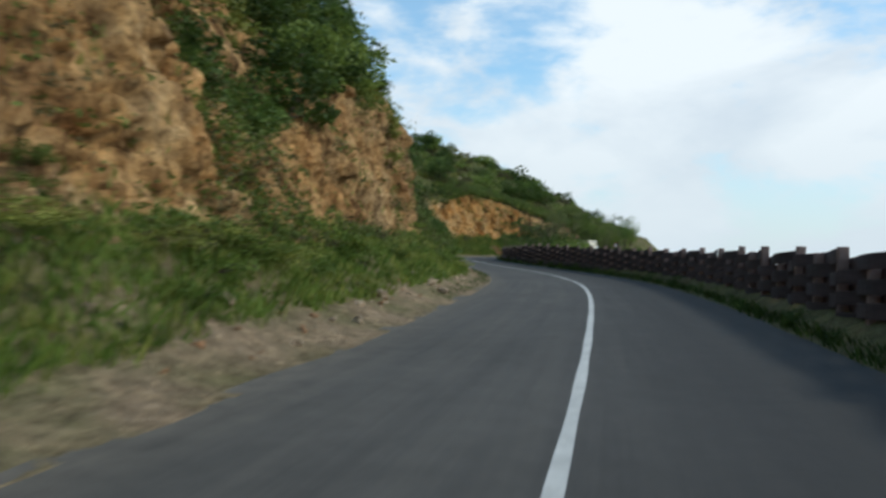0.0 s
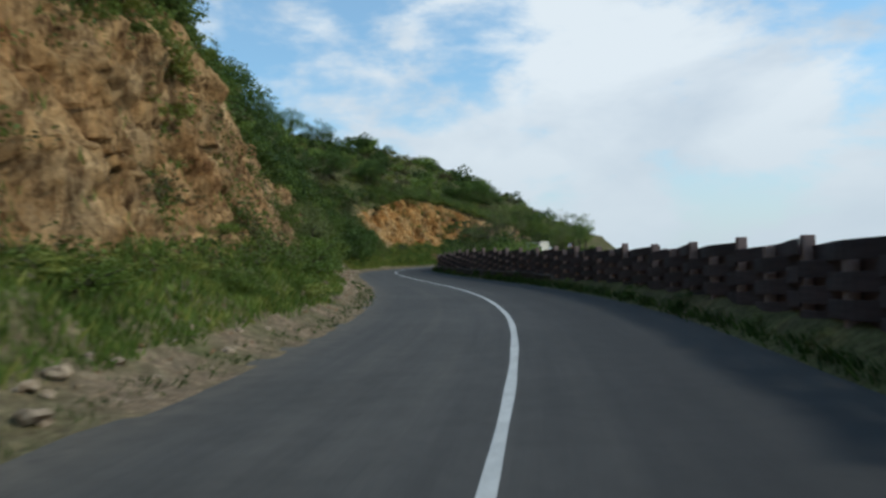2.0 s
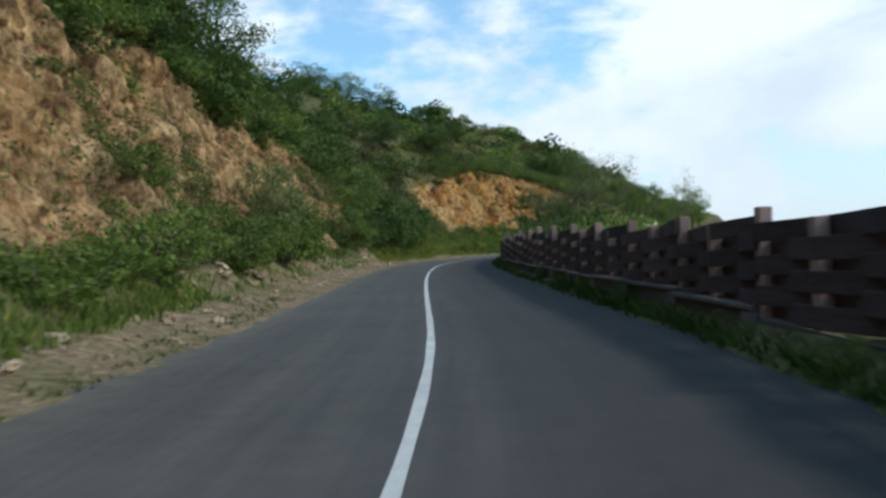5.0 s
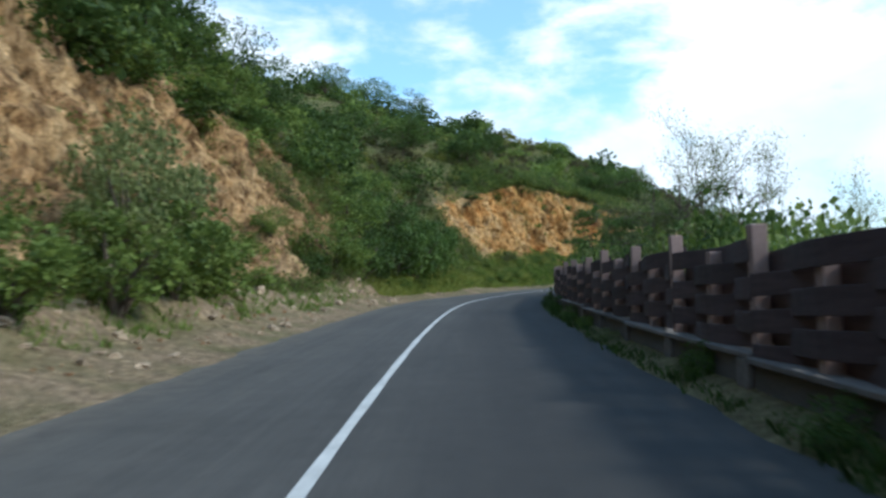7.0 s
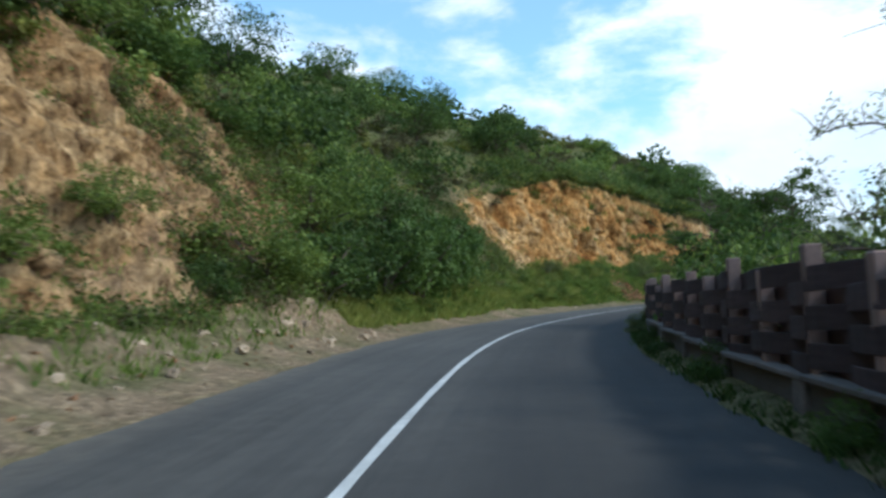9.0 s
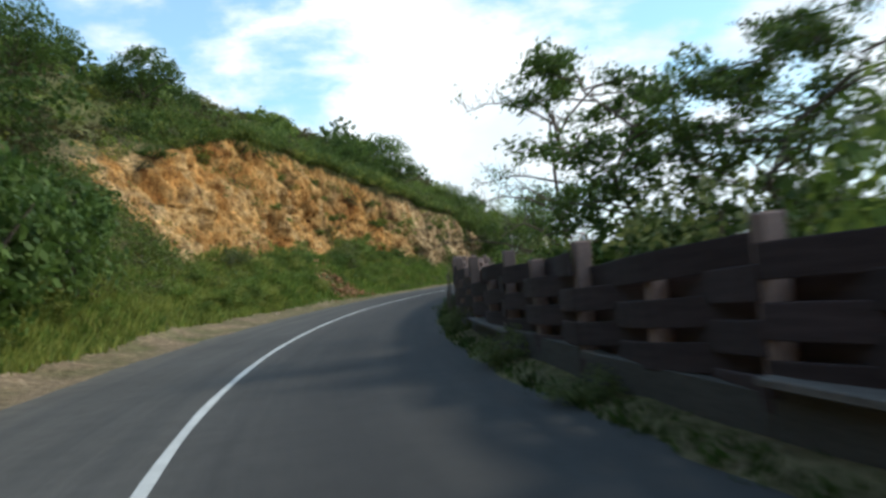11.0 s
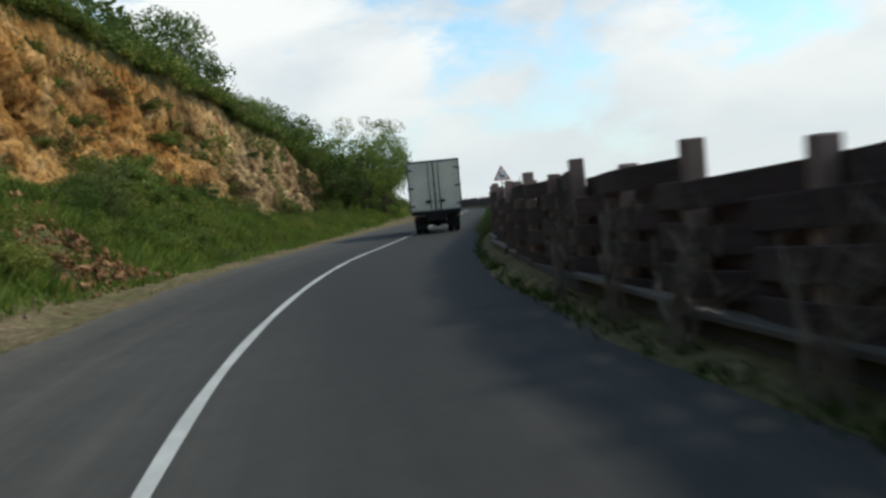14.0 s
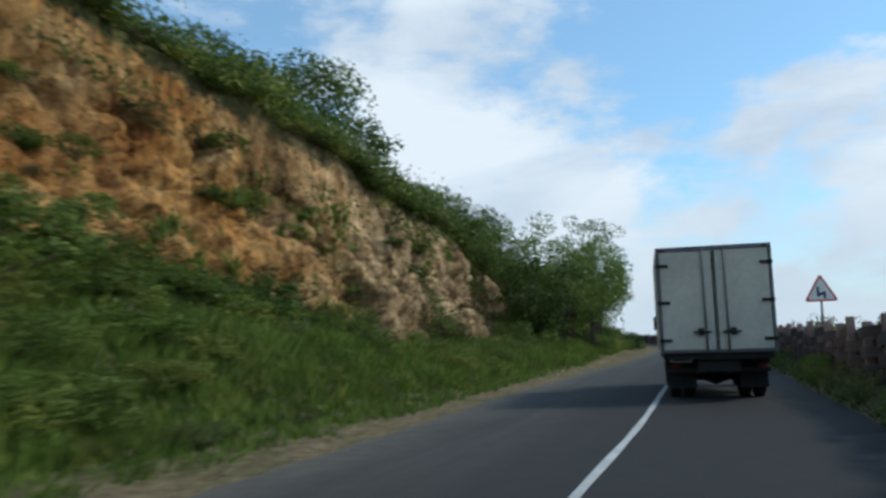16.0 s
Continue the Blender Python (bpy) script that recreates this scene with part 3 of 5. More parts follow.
def build_hillside():
    s = np.concatenate([np.arange(-40, 0, 1.0), np.arange(0, 175, 0.17), np.arange(175, 240, 1.2)])
    q = np.concatenate([np.linspace(0, 1, 8), 1 + np.linspace(0, 1, 9)[1:], 2 + np.linspace(0, 1, 62)[1:], 3 + np.linspace(0, 1, 14)[1:]])
    edge, vl, fl, tl = (at_s(s, k)[:, None] for k in (1, 2, 4, 6))
    last = np.minimum(tl - 9.5, -22.0)
    knots = np.concatenate([edge + 0.45, vl, fl, tl, last], 1)
    l = np.stack([np.interp(q, np.arange(5), k) for k in knots])
    z = hill_height(s[:, None], l)
    z[:, 0] = -0.05
    x, y = on_road(s[:, None], l)
    rock = at_s(s, 8)[:, None] * np.clip(1.6 - np.abs(q - 2.5)[None, :] * 1.7, 0, 1)
    # above the second cutting the bare rock ends at its brow
    brow = np.interp(s, [116, 128], [0, 1])[:, None] * (q > 3)[None, :]
    rock = rock * (1 - brow * np.clip((q - 2.98)[None, :] * 12, 0, 1))
    fx, fy, fz = x.ravel(), y.ravel(), z.ravel()
    shape = x.shape
    big, mid = relief(fx, fy, fz, 0.16, 3.1).reshape(shape), relief(fx, fy, fz, 0.7, 9.7).reshape(shape)
    rib = relief(fx, fy, fz * 0.2, 0.4, 33.0, 4).reshape(shape)
    block, crack = (v.reshape(shape) for v in fracture(fx, fy, fz, 0.62, 4.0, 0.25, 0.26))
    chip, split = (v.reshape(shape) for v in fracture(fx, fy, fz, 1.7, 14.0, -0.3))
    bit, nick = (v.reshape(shape) for v in fracture(fx, fy, fz, 3.6, 24.0, 0.4))
    slab, cleft = (v.reshape(shape) for v in fracture(fx, fy, fz, 0.36, 44.0, 0.10, 0.12))
    free = np.clip((q - 0.5) / 1.0, 0, 1)[None, :]
    out = free * (0.42 * big + 0.12 * mid)
    out = out + rock * (0.52 * rib + 0.34 * (slab - 0.5) - 0.22 * (1 - cleft) + 0.26 * (block - 0.5) - 0.16 * (1 - crack) + 0.22 * (chip - 0.5) - 0.12 * (1 - split) + 0.13 * (bit - 0.5) - 0.07 * (1 - nick))
    nx, ny = on_road(s[:, None], l + 1.0)
    x, y = x + (nx - x) * out, y + (ny - y) * out
    z = z + free * (0.25 * big + 0.1 * mid) + np.clip(q, 0, 1)[None, :] * 0.06 * mid + rock * (0.10 * (chip - 0.5) + 0.1 * (block - 0.5))
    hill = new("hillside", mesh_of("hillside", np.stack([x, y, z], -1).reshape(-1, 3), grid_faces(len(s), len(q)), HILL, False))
    tagged(hill, "ochre rock cuttings and overgrown earth bank above the road", "hillside", kind="structure")
    cover = hill.data.color_attributes.new("cover", "FLOAT_COLOR", "POINT")
    bare = np.clip(1.25 - np.abs(q - 0.45) * 1.15, 0, 1)[None, :] * np.ones_like(rock)
    bare = bare * (0.75 + 0.8 * mid) * np.interp(s, [110, 124], [1, 0.6])[:, None]
    scree = np.interp(s, [50, 58, 94, 100], [0, 1, 1, 0])[:, None] * np.clip(1.0 - np.abs(q - 1.3) * 0.9, 0, 1)[None, :]
    bare = np.maximum(bare, scree * (0.75 + 0.9 * mid))
    grown = np.clip(0.5 + 1.6 * big + 0.8 * mid, 0, 1)
    data = np.stack([np.clip(rock * 1.3 - 0.12 * grown, 0, 1), np.clip(bare, 0, 1), np.interp(s, [18, 30, 50, 60, 96, 110, 150, 158], [0.0, 0.15, 0.3, 0.5, 0.4, 0, 0, 0.95])[:, None] + 0 * rock, np.interp(s, [98, 116], [1, 0.12])[:, None] + 0 * rock], -1)
    cover.data.foreach_set("color", data.ravel().astype(np.float32))
    # where plants find a hold: gullies and gentler patches of the rock, and the ground above it
    hold = np.clip(0.25 * grown + np.clip(-rib * 1.2, 0, 0.8) + 0.5 * (rock < 0.45), 0, 1) * ((q > 1.5) & (q < 3.9))[None, :] * ((s > 2) & (s < 176))[:, None]
    hold *= np.interp(s, [0, 18, 26, 42, 50, 98, 104, 118, 124], [0.8, 0.85, 0.95, 1.1, 1.25, 1.2, 1.0, 1.0, 0.9])[:, None] * np.interp(q, [1.5, 2.0, 2.4, 3.0], [1.3, 1.25, 0.95, 0.9])[None, :]
    above = np.interp(s, [124, 132, 172, 178], [0, 1, 1, 0])[:, None] * np.interp(q, [2.99, 3.06, 3.3, 3.5], [0, 1, 1, 0])[None, :] * (0.3 + np.clip(0.7 + 1.5 * big, 0, 1))
    return s, np.maximum.accumulate(-(l + out), axis=1), z, np.stack([x, y, z], -1).reshape(-1, 3), (hold ** 3).ravel(), above.ravel()


def build_ground():
    """One sheet for the upper slope, the drop to the valley and the land to the horizon."""
    fine_x, fine_y = np.arange(-150, 121, 2.5), np.arange(-70, 300, 2.5)
    far = np.array([160, 220, 300, 450, 700, 1200, 2200, 4000.0])
    gx = np.concatenate([(-150 - (far - 120))[::-1], fine_x, far])
    gy = np.concatenate([(-70 - (far - 120))[::-1], fine_y, far + 200])
    X, Y = np.meshgrid(gx, gy, indexing="ij")
    s, l = (v.reshape(X.shape) for v in road_place(X, Y))
    hill = hill_height(s, l)
    Z = np.where(l < 0, hill, drop_height(l))
    n = np.array([noise.fractal(Vector((a * 0.03, b * 0.03, 3.0)), 1.0, 2.0, 4) for a, b in zip(X.ravel(), Y.ravel())]).reshape(X.shape)
    wild = np.clip((np.abs(l) - 22) / 15, 0, 1)
    Z = Z + wild * n * np.where(l < 0, 3.0, 2.0)
    Z = Z - np.clip((np.where(l < 0, 19.3, 21.5) - np.abs(l + 1)) / 2.5, 0, 1) * np.where(l < -3, 5.0, 2.0)
    away = np.clip((np.hypot(X, Y - 90) - 250) / 400, 0, 1)
    Z = Z * (1 - away) + away * np.where(l < 0, np.minimum(Z, 25) - 60 * away, -47)
    ground = new("ground", mesh_of("ground", np.stack([X, Y, Z], -1).reshape(-1, 3), grid_faces(len(gx), len(gy)), HILL, True))
    tagged(ground, "grassy mountain slope falling to a hazy valley", "ground", kind="structure")
    cover = ground.data.color_attributes.new("cover", "FLOAT_COLOR", "POINT")
    data = np.zeros((X.size, 4), np.float32)
    data[:, 3] = 1
    data[:, 1] = (np.clip((l - 12) / 20, 0, 0.8)).ravel()
    cover.data.foreach_set("color", data.ravel())
    # roadside strip under the fence and the first of the drop
    s2 = np.arange(-50, 290, 0.8)
    l2 = np.array([3.45, 3.7, 3.95, 4.3, 4.7, 5.2, 5.8, 7.0, 9.0, 12.0, 16.0, 22.0])
    x, y = on_road(s2[:, None], l2[None, :])
    z = np.broadcast_to(drop_height(l2), x.shape).copy()
    z += np.interp(s2, [40, 50, 64, 76, 120, 140], [0.5, 0.3, 0.2, 0.15, 0.15, 0.4])[:, None] * np.array([0, 0.15, 0.6, 1.0, 0.9, 0.6, 0.2, 0, 0, 0, 0, 0])
    z[:, 0] = -0.04
    lump = relief(x.ravel(), y.ravel(), z.ravel(), 0.6, 2.0).reshape(x.shape)
    z += lump * np.array([0, 0.05, 0.07, 0.06, 0.06, 0.12, 0.2, 0.3, 0.4, 0.5, 0.5, 0.3])
    verge = new("verge", mesh_of("verge", np.stack([x, y, z], -1).reshape(-1, 3), grid_faces(len(s2), len(l2))[:, ::-1], HILL, True))
    tagged(verge, "weedy earth verge along the foot of the fence", "verge", kind="structure")
    cover = verge.data.color_attributes.new("cover", "FLOAT_COLOR", "POINT")
    data = np.zeros((x.size, 4), np.float32)
    data[:, 3] = 1
    data[:, 1] = (np.where(l2 < 5, 0.28, 0.1)[None, :] * np.interp(s2, [46, 56], [0.35, 1.0])[:, None]).ravel()
    cover.data.foreach_set("color", data.ravel())


build_road()
GRID_S, GRID_L, GRID_Z, HOLD_AT, HOLD, ABOVE = build_hillside()


def surface(s, l):
    """Height of the finished hillside, with its relief, at arrays of places."""
    s, l = np.broadcast_arrays(np.asarray(s, float), np.asarray(l, float))
    out = hill_height(s, l)
    row = np.clip(np.searchsorted(GRID_S, s), 0, len(GRID_S) - 1)
    order = np.argsort(row.ravel(), kind="stable")
    rows, flat_l, flat = row.ravel()[order], l.ravel()[order], out.ravel()
    cuts = np.flatnonzero(np.diff(rows)) + 1
    for some in np.split(np.arange(len(rows)), cuts):
        if len(some):
            r = rows[some[0]]
            inside = -flat_l[some] < GRID_L[r, -1]
            z = np.interp(-flat_l[some], GRID_L[r], GRID_Z[r])
            idx = order[some]
            flat[idx] = np.where(inside, z, flat[idx])
    return flat.reshape(s.shape)


build_ground()


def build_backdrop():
    """Glowing sheet that stands for pale haze over the valley, far beyond the drop, up to the height of the horizon."""
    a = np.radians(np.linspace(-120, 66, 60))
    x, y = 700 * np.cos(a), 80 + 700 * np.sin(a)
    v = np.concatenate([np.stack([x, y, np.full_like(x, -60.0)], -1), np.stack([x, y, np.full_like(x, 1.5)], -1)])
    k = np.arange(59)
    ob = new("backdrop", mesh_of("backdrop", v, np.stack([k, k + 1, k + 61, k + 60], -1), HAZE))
    tagged(ob, "glowing sheet painted as pale haze over the valley", "backdrop", kind="structure")


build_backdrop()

# ---- truck ----
def wheel_bmesh(radius, width, sides=28):
    bm = bmesh.new()
    prof = [(-width / 2, radius * 0.55), (-width / 2, radius * 0.9), (-width / 2 + 0.03, radius), (width / 2 - 0.03, radius), (width / 2, radius * 0.9), (width / 2, radius * 0.55)]
    rings = [[bm.verts.new((x, r * math.cos(a), r * math.sin(a))) for x, r in prof] for a in np.linspace(0, 2 * math.pi, sides, endpoint=False)]
    for k in range(sides):
        a, b = rings[k], rings[(k + 1) % sides]
        for j in range(len(prof) - 1):
            bm.faces.new((a[j], a[j + 1], b[j + 1], b[j]))
        bm.faces.new((a[-1], a[0], b[0], b[-1]))
    bmesh.ops.recalc_face_normals(bm, faces=bm.faces)
    return bm


def build_truck(m):
    """A box truck. Its rear stands in the plane y = 0, and it heads along +y."""
    truck = thing("box_truck", m, "box truck with a scuffed cream-white cargo body and twin rear doors", "truck")
    W, Z0, Z1, L = 1.225, 1.04, 3.41, 4.7
    body = part("cargo_body", box_mesh(-W, W, 0.05, L, Z0, Z1, bevel=0.025), WHITE_BOX, truck)
    bm = bmesh.new()
    for x0, x1, z0, z1 in ((-W, -W + 0.07, Z0, Z1), (W - 0.07, W, Z0, Z1), (-W + 0.07, W - 0.07, Z1 - 0.10, Z1), (-W + 0.07, W - 0.07, Z0, Z0 + 0.06)):
        add_box(bm, x0, x1, 0.0, 0.09, z0, z1, 0.006)
    part("rear_frame", bm, GREY_METAL, truck, "grey metal door frame")
    for side in (-1, 1):
        x0, x1 = sorted((side * 0.012, side * (W - 0.08)))
        door = part("rear_door", box_mesh(x0, x1, 0.008, 0.045, Z0 + 0.07, Z1 - 0.11, bevel=0.006), WHITE_BOX, truck)
        for k, off in enumerate((0.23,)):
            x = side * off
            rod = part("lock_rod", add_tube(bmesh.new(), [(x, -0.02, Z0 + 0.03), (x, -0.02, Z1 - 0.06)], [0.02, 0.02], 8), GREY_METAL, door, "dull steel locking rod", True)
        part("door_seal", box_mesh(*sorted((side * 0.012, side * 0.035)), -0.004, 0.008, Z0 + 0.08, Z1 - 0.12), DARK_METAL, door, "dark rubber seal")
        for z in (Z0 + 0.28, Z0 + 1.12, Z1 - 0.42):
            bm = bmesh.new()
            add_box(bm, *sorted((side * (W - 0.26), side * (W + 0.015))), -0.025, 0.008, z - 0.035, z + 0.035, 0.005)
            add_tube(bm, [(side * (W - 0.03), -0.03, z - 0.05), (side * (W - 0.03), -0.03, z + 0.05)], [0.02, 0.02], 8)
            part("hinge", bm, DARK_METAL, door)
        bm = bmesh.new()
        add_box(bm, *sorted((side * 0.12, side * 0.50)), -0.055, -0.02, 1.47, 1.515, 0.004)
        add_box(bm, side * 0.34 - 0.06, side * 0.34 + 0.06, -0.045, 0.008, 1.42, 1.58, 0.008)
        part("door_handle", bm, DARK_METAL, door, "dark steel latch handle")
        part("top_lamp", box_mesh(side * (W - 0.14) - 0.05, side * (W - 0.14) + 0.05, -0.02, 0.0, Z1 - 0.085, Z1 - 0.03, bevel=0.008), RED_LENS, truck, "small red marker lamp")
        for x in (W - 0.30, W - 0.62):
            w = part("wheel", wheel_bmesh(0.46, 0.25), RUBBER, truck, smooth=False)
            w.location = (side * x, 1.25, 0.46)
            part("rim", add_tube(bmesh.new(), [(-0.06, 0, 0), (0.06, 0, 0)], [0.26, 0.26], 20), DARK_METAL, w, "dusty steel rim")
        w = part("wheel", wheel_bmesh(0.46, 0.25), RUBBER, truck)
        w.location = (side * (W - 0.32), 5.35, 0.46)
        part("rim", add_tube(bmesh.new(), [(-0.06, 0, 0), (0.06, 0, 0)], [0.26, 0.26], 20), STEEL, w)
        part("mud_flap", box_mesh(side * (W - 0.46) - 0.30, side * (W - 0.46) + 0.30, 0.66, 0.675, 0.24, 0.86), RUBBER, truck, "black rubber mud flap")
        part("frame_rail", box_mesh(side * 0.42 - 0.04, side * 0.42 + 0.04, 0.25, 5.9, 0.68, 0.90, bevel=0.008), DARK_METAL, truck)
        part("tail_lamp", box_mesh(side * 0.92 - 0.09, side * 0.92 + 0.09, 0.36, 0.41, 0.70, 0.78, bevel=0.012), RED_LENS, truck, "dirty red tail lamp")
        bm = bmesh.new()
        add_tube(bm, [(side * 1.05, 5.9, 1.9), (side * 1.24, 5.75, 1.95)], [0.015, 0.015], 6)
        add_box(bm, side * 1.2 - 0.08, side * 1.2 + 0.08, 5.70, 5.76, 1.6, 2.0, 0.02)
        part("mirror", bm, DARK_METAL, truck, "black wing mirror on an arm")
    bm = bmesh.new()
    add_box(bm, -1.1, 1.1, 0.42, 0.52, 0.60, 0.70, 0.01)
    add_box(bm, -0.9, -0.82, 0.4, 0.55, 0.62, 0.96)
    add_box(bm, 0.82, 0.9, 0.4, 0.55, 0.62, 0.96)
    part("underrun_bar", bm, DARK_METAL, truck, "dark underrun bar")
    part("axle", add_tube(bmesh.new(), [(-0.9, 1.25, 0.46), (-0.25, 1.25, 0.46), (0, 1.25, 0.47), (0.25, 1.25, 0.46), (0.9, 1.25, 0.46)], [0.08, 0.09, 0.2, 0.09, 0.08], 12), DARK_METAL, truck)
    part("floor_beam", box_mesh(-1.15, 1.15, 0.1, L - 0.1, 0.89, 1.038), DARK_METAL, truck)
    part("number_plate", box_mesh(-1.02, -0.55, 0.385, 0.40, 0.82, 0.93, bevel=0.006), SIGN_WHITE, truck, "pale number plate")
    part("plate_mark", box_mesh(-0.96, -0.61, 0.380, 0.3849, 0.86, 0.895), SIGN_BLACK, bpy.data.objects["number_plate"])
    part("lamp_board", box_mesh(0.62, 1.08, 0.36, 0.40, 0.80, 0.92, bevel=0.01), DARK_METAL, truck)
    part("spare_wheel", wheel_bmesh(0.44, 0.24), RUBBER, truck).matrix_local = pose(0.0, 2.6, 0.62, 0, 90, 0)
    part("fuel_tank", box_mesh(-1.1, -0.55, 2.2, 3.4, 0.42, 0.86, bevel=0.06), DARK_METAL, truck)
    part("battery_box", box_mesh(0.6, 1.1, 2.3, 3.2, 0.42, 0.86, bevel=0.03), DARK_METAL, truck)
    part("tow_member", box_mesh(-0.46, 0.46, 0.22, 0.34, 0.60, 0.90, bevel=0.02), DARK_METAL, truck)
    bm = box_mesh(-1.05, 1.05, 5.0, 6.45, 0.75, 2.45, bevel=0.12)
    part("cab", bm, BLUE_CAB, truck, "pale truck cab")
    part("windscreen", box_mesh(-0.92, 0.92, 6.40, 6.46, 1.55, 2.25), GLASS_DARK, truck)
    return truck


truck_place = pose(13.99, 139.26, 0.0, 0, 0, -27.6)
build_truck(truck_place)


# ---- fence ----
def shared_box(name, mat, *size, bevel=0.01):
    me = bpy.data.meshes.new(name)
    bm = box_mesh(*size, bevel=bevel)
    bm.to_mesh(me)
    bm.free()
    me.materials.append(mat)
    return me


def woven_plank(name, side):
    """A plank bent over two bays: on one face of the end posts and on the other face of the post between."""
    bm = bmesh.new()
    rings = []
    for k in range(13):
        x = k / 12 - 0.5
        y = side * 0.098 * math.cos(2 * math.pi * x)
        rings.append([bm.verts.new((x, y + a, b)) for a, b in ((-0.014, -0.5), (0.014, -0.5), (0.018, -0.46), (0.018, 0.46), (0.014, 0.5), (-0.014, 0.5))])
    for a, b in zip(rings, rings[1:]):
        for k in range(6):
            bm.faces.new((a[k], b[k], b[(k + 1) % 6], a[(k + 1) % 6]))
    bm.faces.new(rings[0])
    bm.faces.new(rings[-1][::-1])
    bmesh.ops.recalc_face_normals(bm, faces=bm.faces)
    me = bpy.data.meshes.new(name)
    bm.to_mesh(me)
    bm.free()
    me.materials.append(FENCE_WOOD)
    return me


def build_fence():
    """Panels of two bays, three to a fence: planks woven in front of and behind square posts, on a low wall with a ledge and piers."""
    places = [62.97]
    while places[0] > -6:
        places.insert(0, places[0] - 1.52)
    if places.index(62.97) % 2:
        places.pop(0)
    while places[-1] < 98:
        places.append(places[-1] + (1.56 if places[-1] < 87 else 1.734))
    bays = round((114.5 - places[-1]) / 1.75)
    places += [places[-1] + (114.5 - places[-1]) * k / bays for k in range(1, bays)]
    places += [114.5 + 1.75 * k for k in range(84)]
    post_mesh = shared_box("post", POST_WOOD, -0.086, 0.086, -0.078, 0.078, -0.3, 1.0, bevel=0.01)
    planks = [woven_plank("board", 1), woven_plank("board", -1)]
    wall = shared_box("base_wall", CONCRETE, -0.5, 0.5, -0.13, 0.11, 0.0, 1.0, bevel=0.01)
    ledge = shared_box("ledge", LEDGE, -0.5, 0.5, -0.15, 0.21, -0.03, 0.03, bevel=0.008)
    pier = shared_box("pier", LEDGE, -0.17, 0.17, -0.12, 0.17, 0.0, 1.0, bevel=0.015)
    rng = random.Random(5)

    def fence_part(name, mesh, m):
        ob = new(name, mesh)
        ob.parent, ob.matrix_local = fence, m
    for n in range(0, len(places) - 2, 2):
        s, s2 = places[n], places[n + 2]
        if n % 6 == 0:
            x, y = on_road((s + places[min(n + 6, len(places) - 1)]) / 2, FENCE_L)
            origin = Vector((float(x), float(y), 0))
            fence = thing("fence", Matrix.Translation(origin), "dark brown woven plank fence with square posts on a concrete ledge", "fence", "roadside fence panels")
        (x, y), (x2, y2) = on_road(s, FENCE_L), on_road(s2, FENCE_L)
        a, c = Vector((float(x), float(y), 0)) - origin, Vector((float(x2), float(y2), 0)) - origin
        d, mid = c - a, (a + c) / 2
        turn = math.degrees(math.atan2(d.y, d.x))
        high = float(np.interp(s, [0, 40, 58, 72, 79, 86, 100, 108, 116, 123, 140], [1.58, 1.60, 1.78, 1.77, 1.66, 1.54, 1.46, 1.52, 1.64, 1.72, 1.62]))
        fall = rng.uniform(0.08, 0.2)
        slant = math.degrees(math.atan2(fall, d.length))
        for at, top in ((a, high + (0.03 if s < 60 else 0.10)), (mid, high - (0.12 if s < 108 else 0.0))):
            top += rng.uniform(-0.04, 0.04)
            fence_part("post", post_mesh, Matrix.Translation(at) @ pose(0, 0, 0, rng.uniform(-1.5, 1.5), rng.uniform(-1.5, 1.5), turn - 90) @ Matrix.Diagonal((1, 1, top, 1)))
        # rows from the top down; each next row passes the posts on the other face
        z = high - 0.04 - fall / 2
        for row in range(7 if s > 98 else 6):
            tall = rng.uniform(0.235, 0.255)
            m = Matrix.Translation(mid + Vector((0, 0, z - tall / 2))) @ pose(0, 0, 0, rng.uniform(-1.5, 1.5), slant + rng.uniform(-0.3, 0.3), turn)
            fence_part("board", planks[(row + n // 2) % 2], m @ Matrix.Diagonal((d.length - 0.006, 1, tall, 1)))
            z -= (0.214 if row == 0 else 0.174) + rng.uniform(0.0, 0.016)
        base = (0.47 if 46 < s < 98 else 0.34) + rng.uniform(-0.04, 0.03)
        shelf = 46 < s < 88 or (s > 88 and rng.random() < 0.35)
        if s < 175:
            fence_part("base_wall", wall, Matrix.Translation(mid + Vector((0, 0, -0.15))) @ pose(0, 0, 0, 0, 0, turn) @ Matrix.Diagonal((d.length - 0.01, 1, base + 0.12, 1)))
            if not shelf:
                continue
            fence_part("ledge", ledge, Matrix.Translation(mid + Vector((0, 0, base))) @ pose(0, 0, 0, 0, rng.uniform(-0.6, 0.6), turn + rng.uniform(0.2, 1.6)) @ Matrix.Diagonal((d.length - 0.03, 1, 1, 1)))
            fence_part("pier", pier, Matrix.Translation(a + d * 0.06 + Vector((0, 0, -0.15))) @ pose(0, 0, 0, 0, 0, turn + rng.uniform(-2, 2)) @ Matrix.Diagonal((1, 1, base + 0.115, 1)))


build_fence()


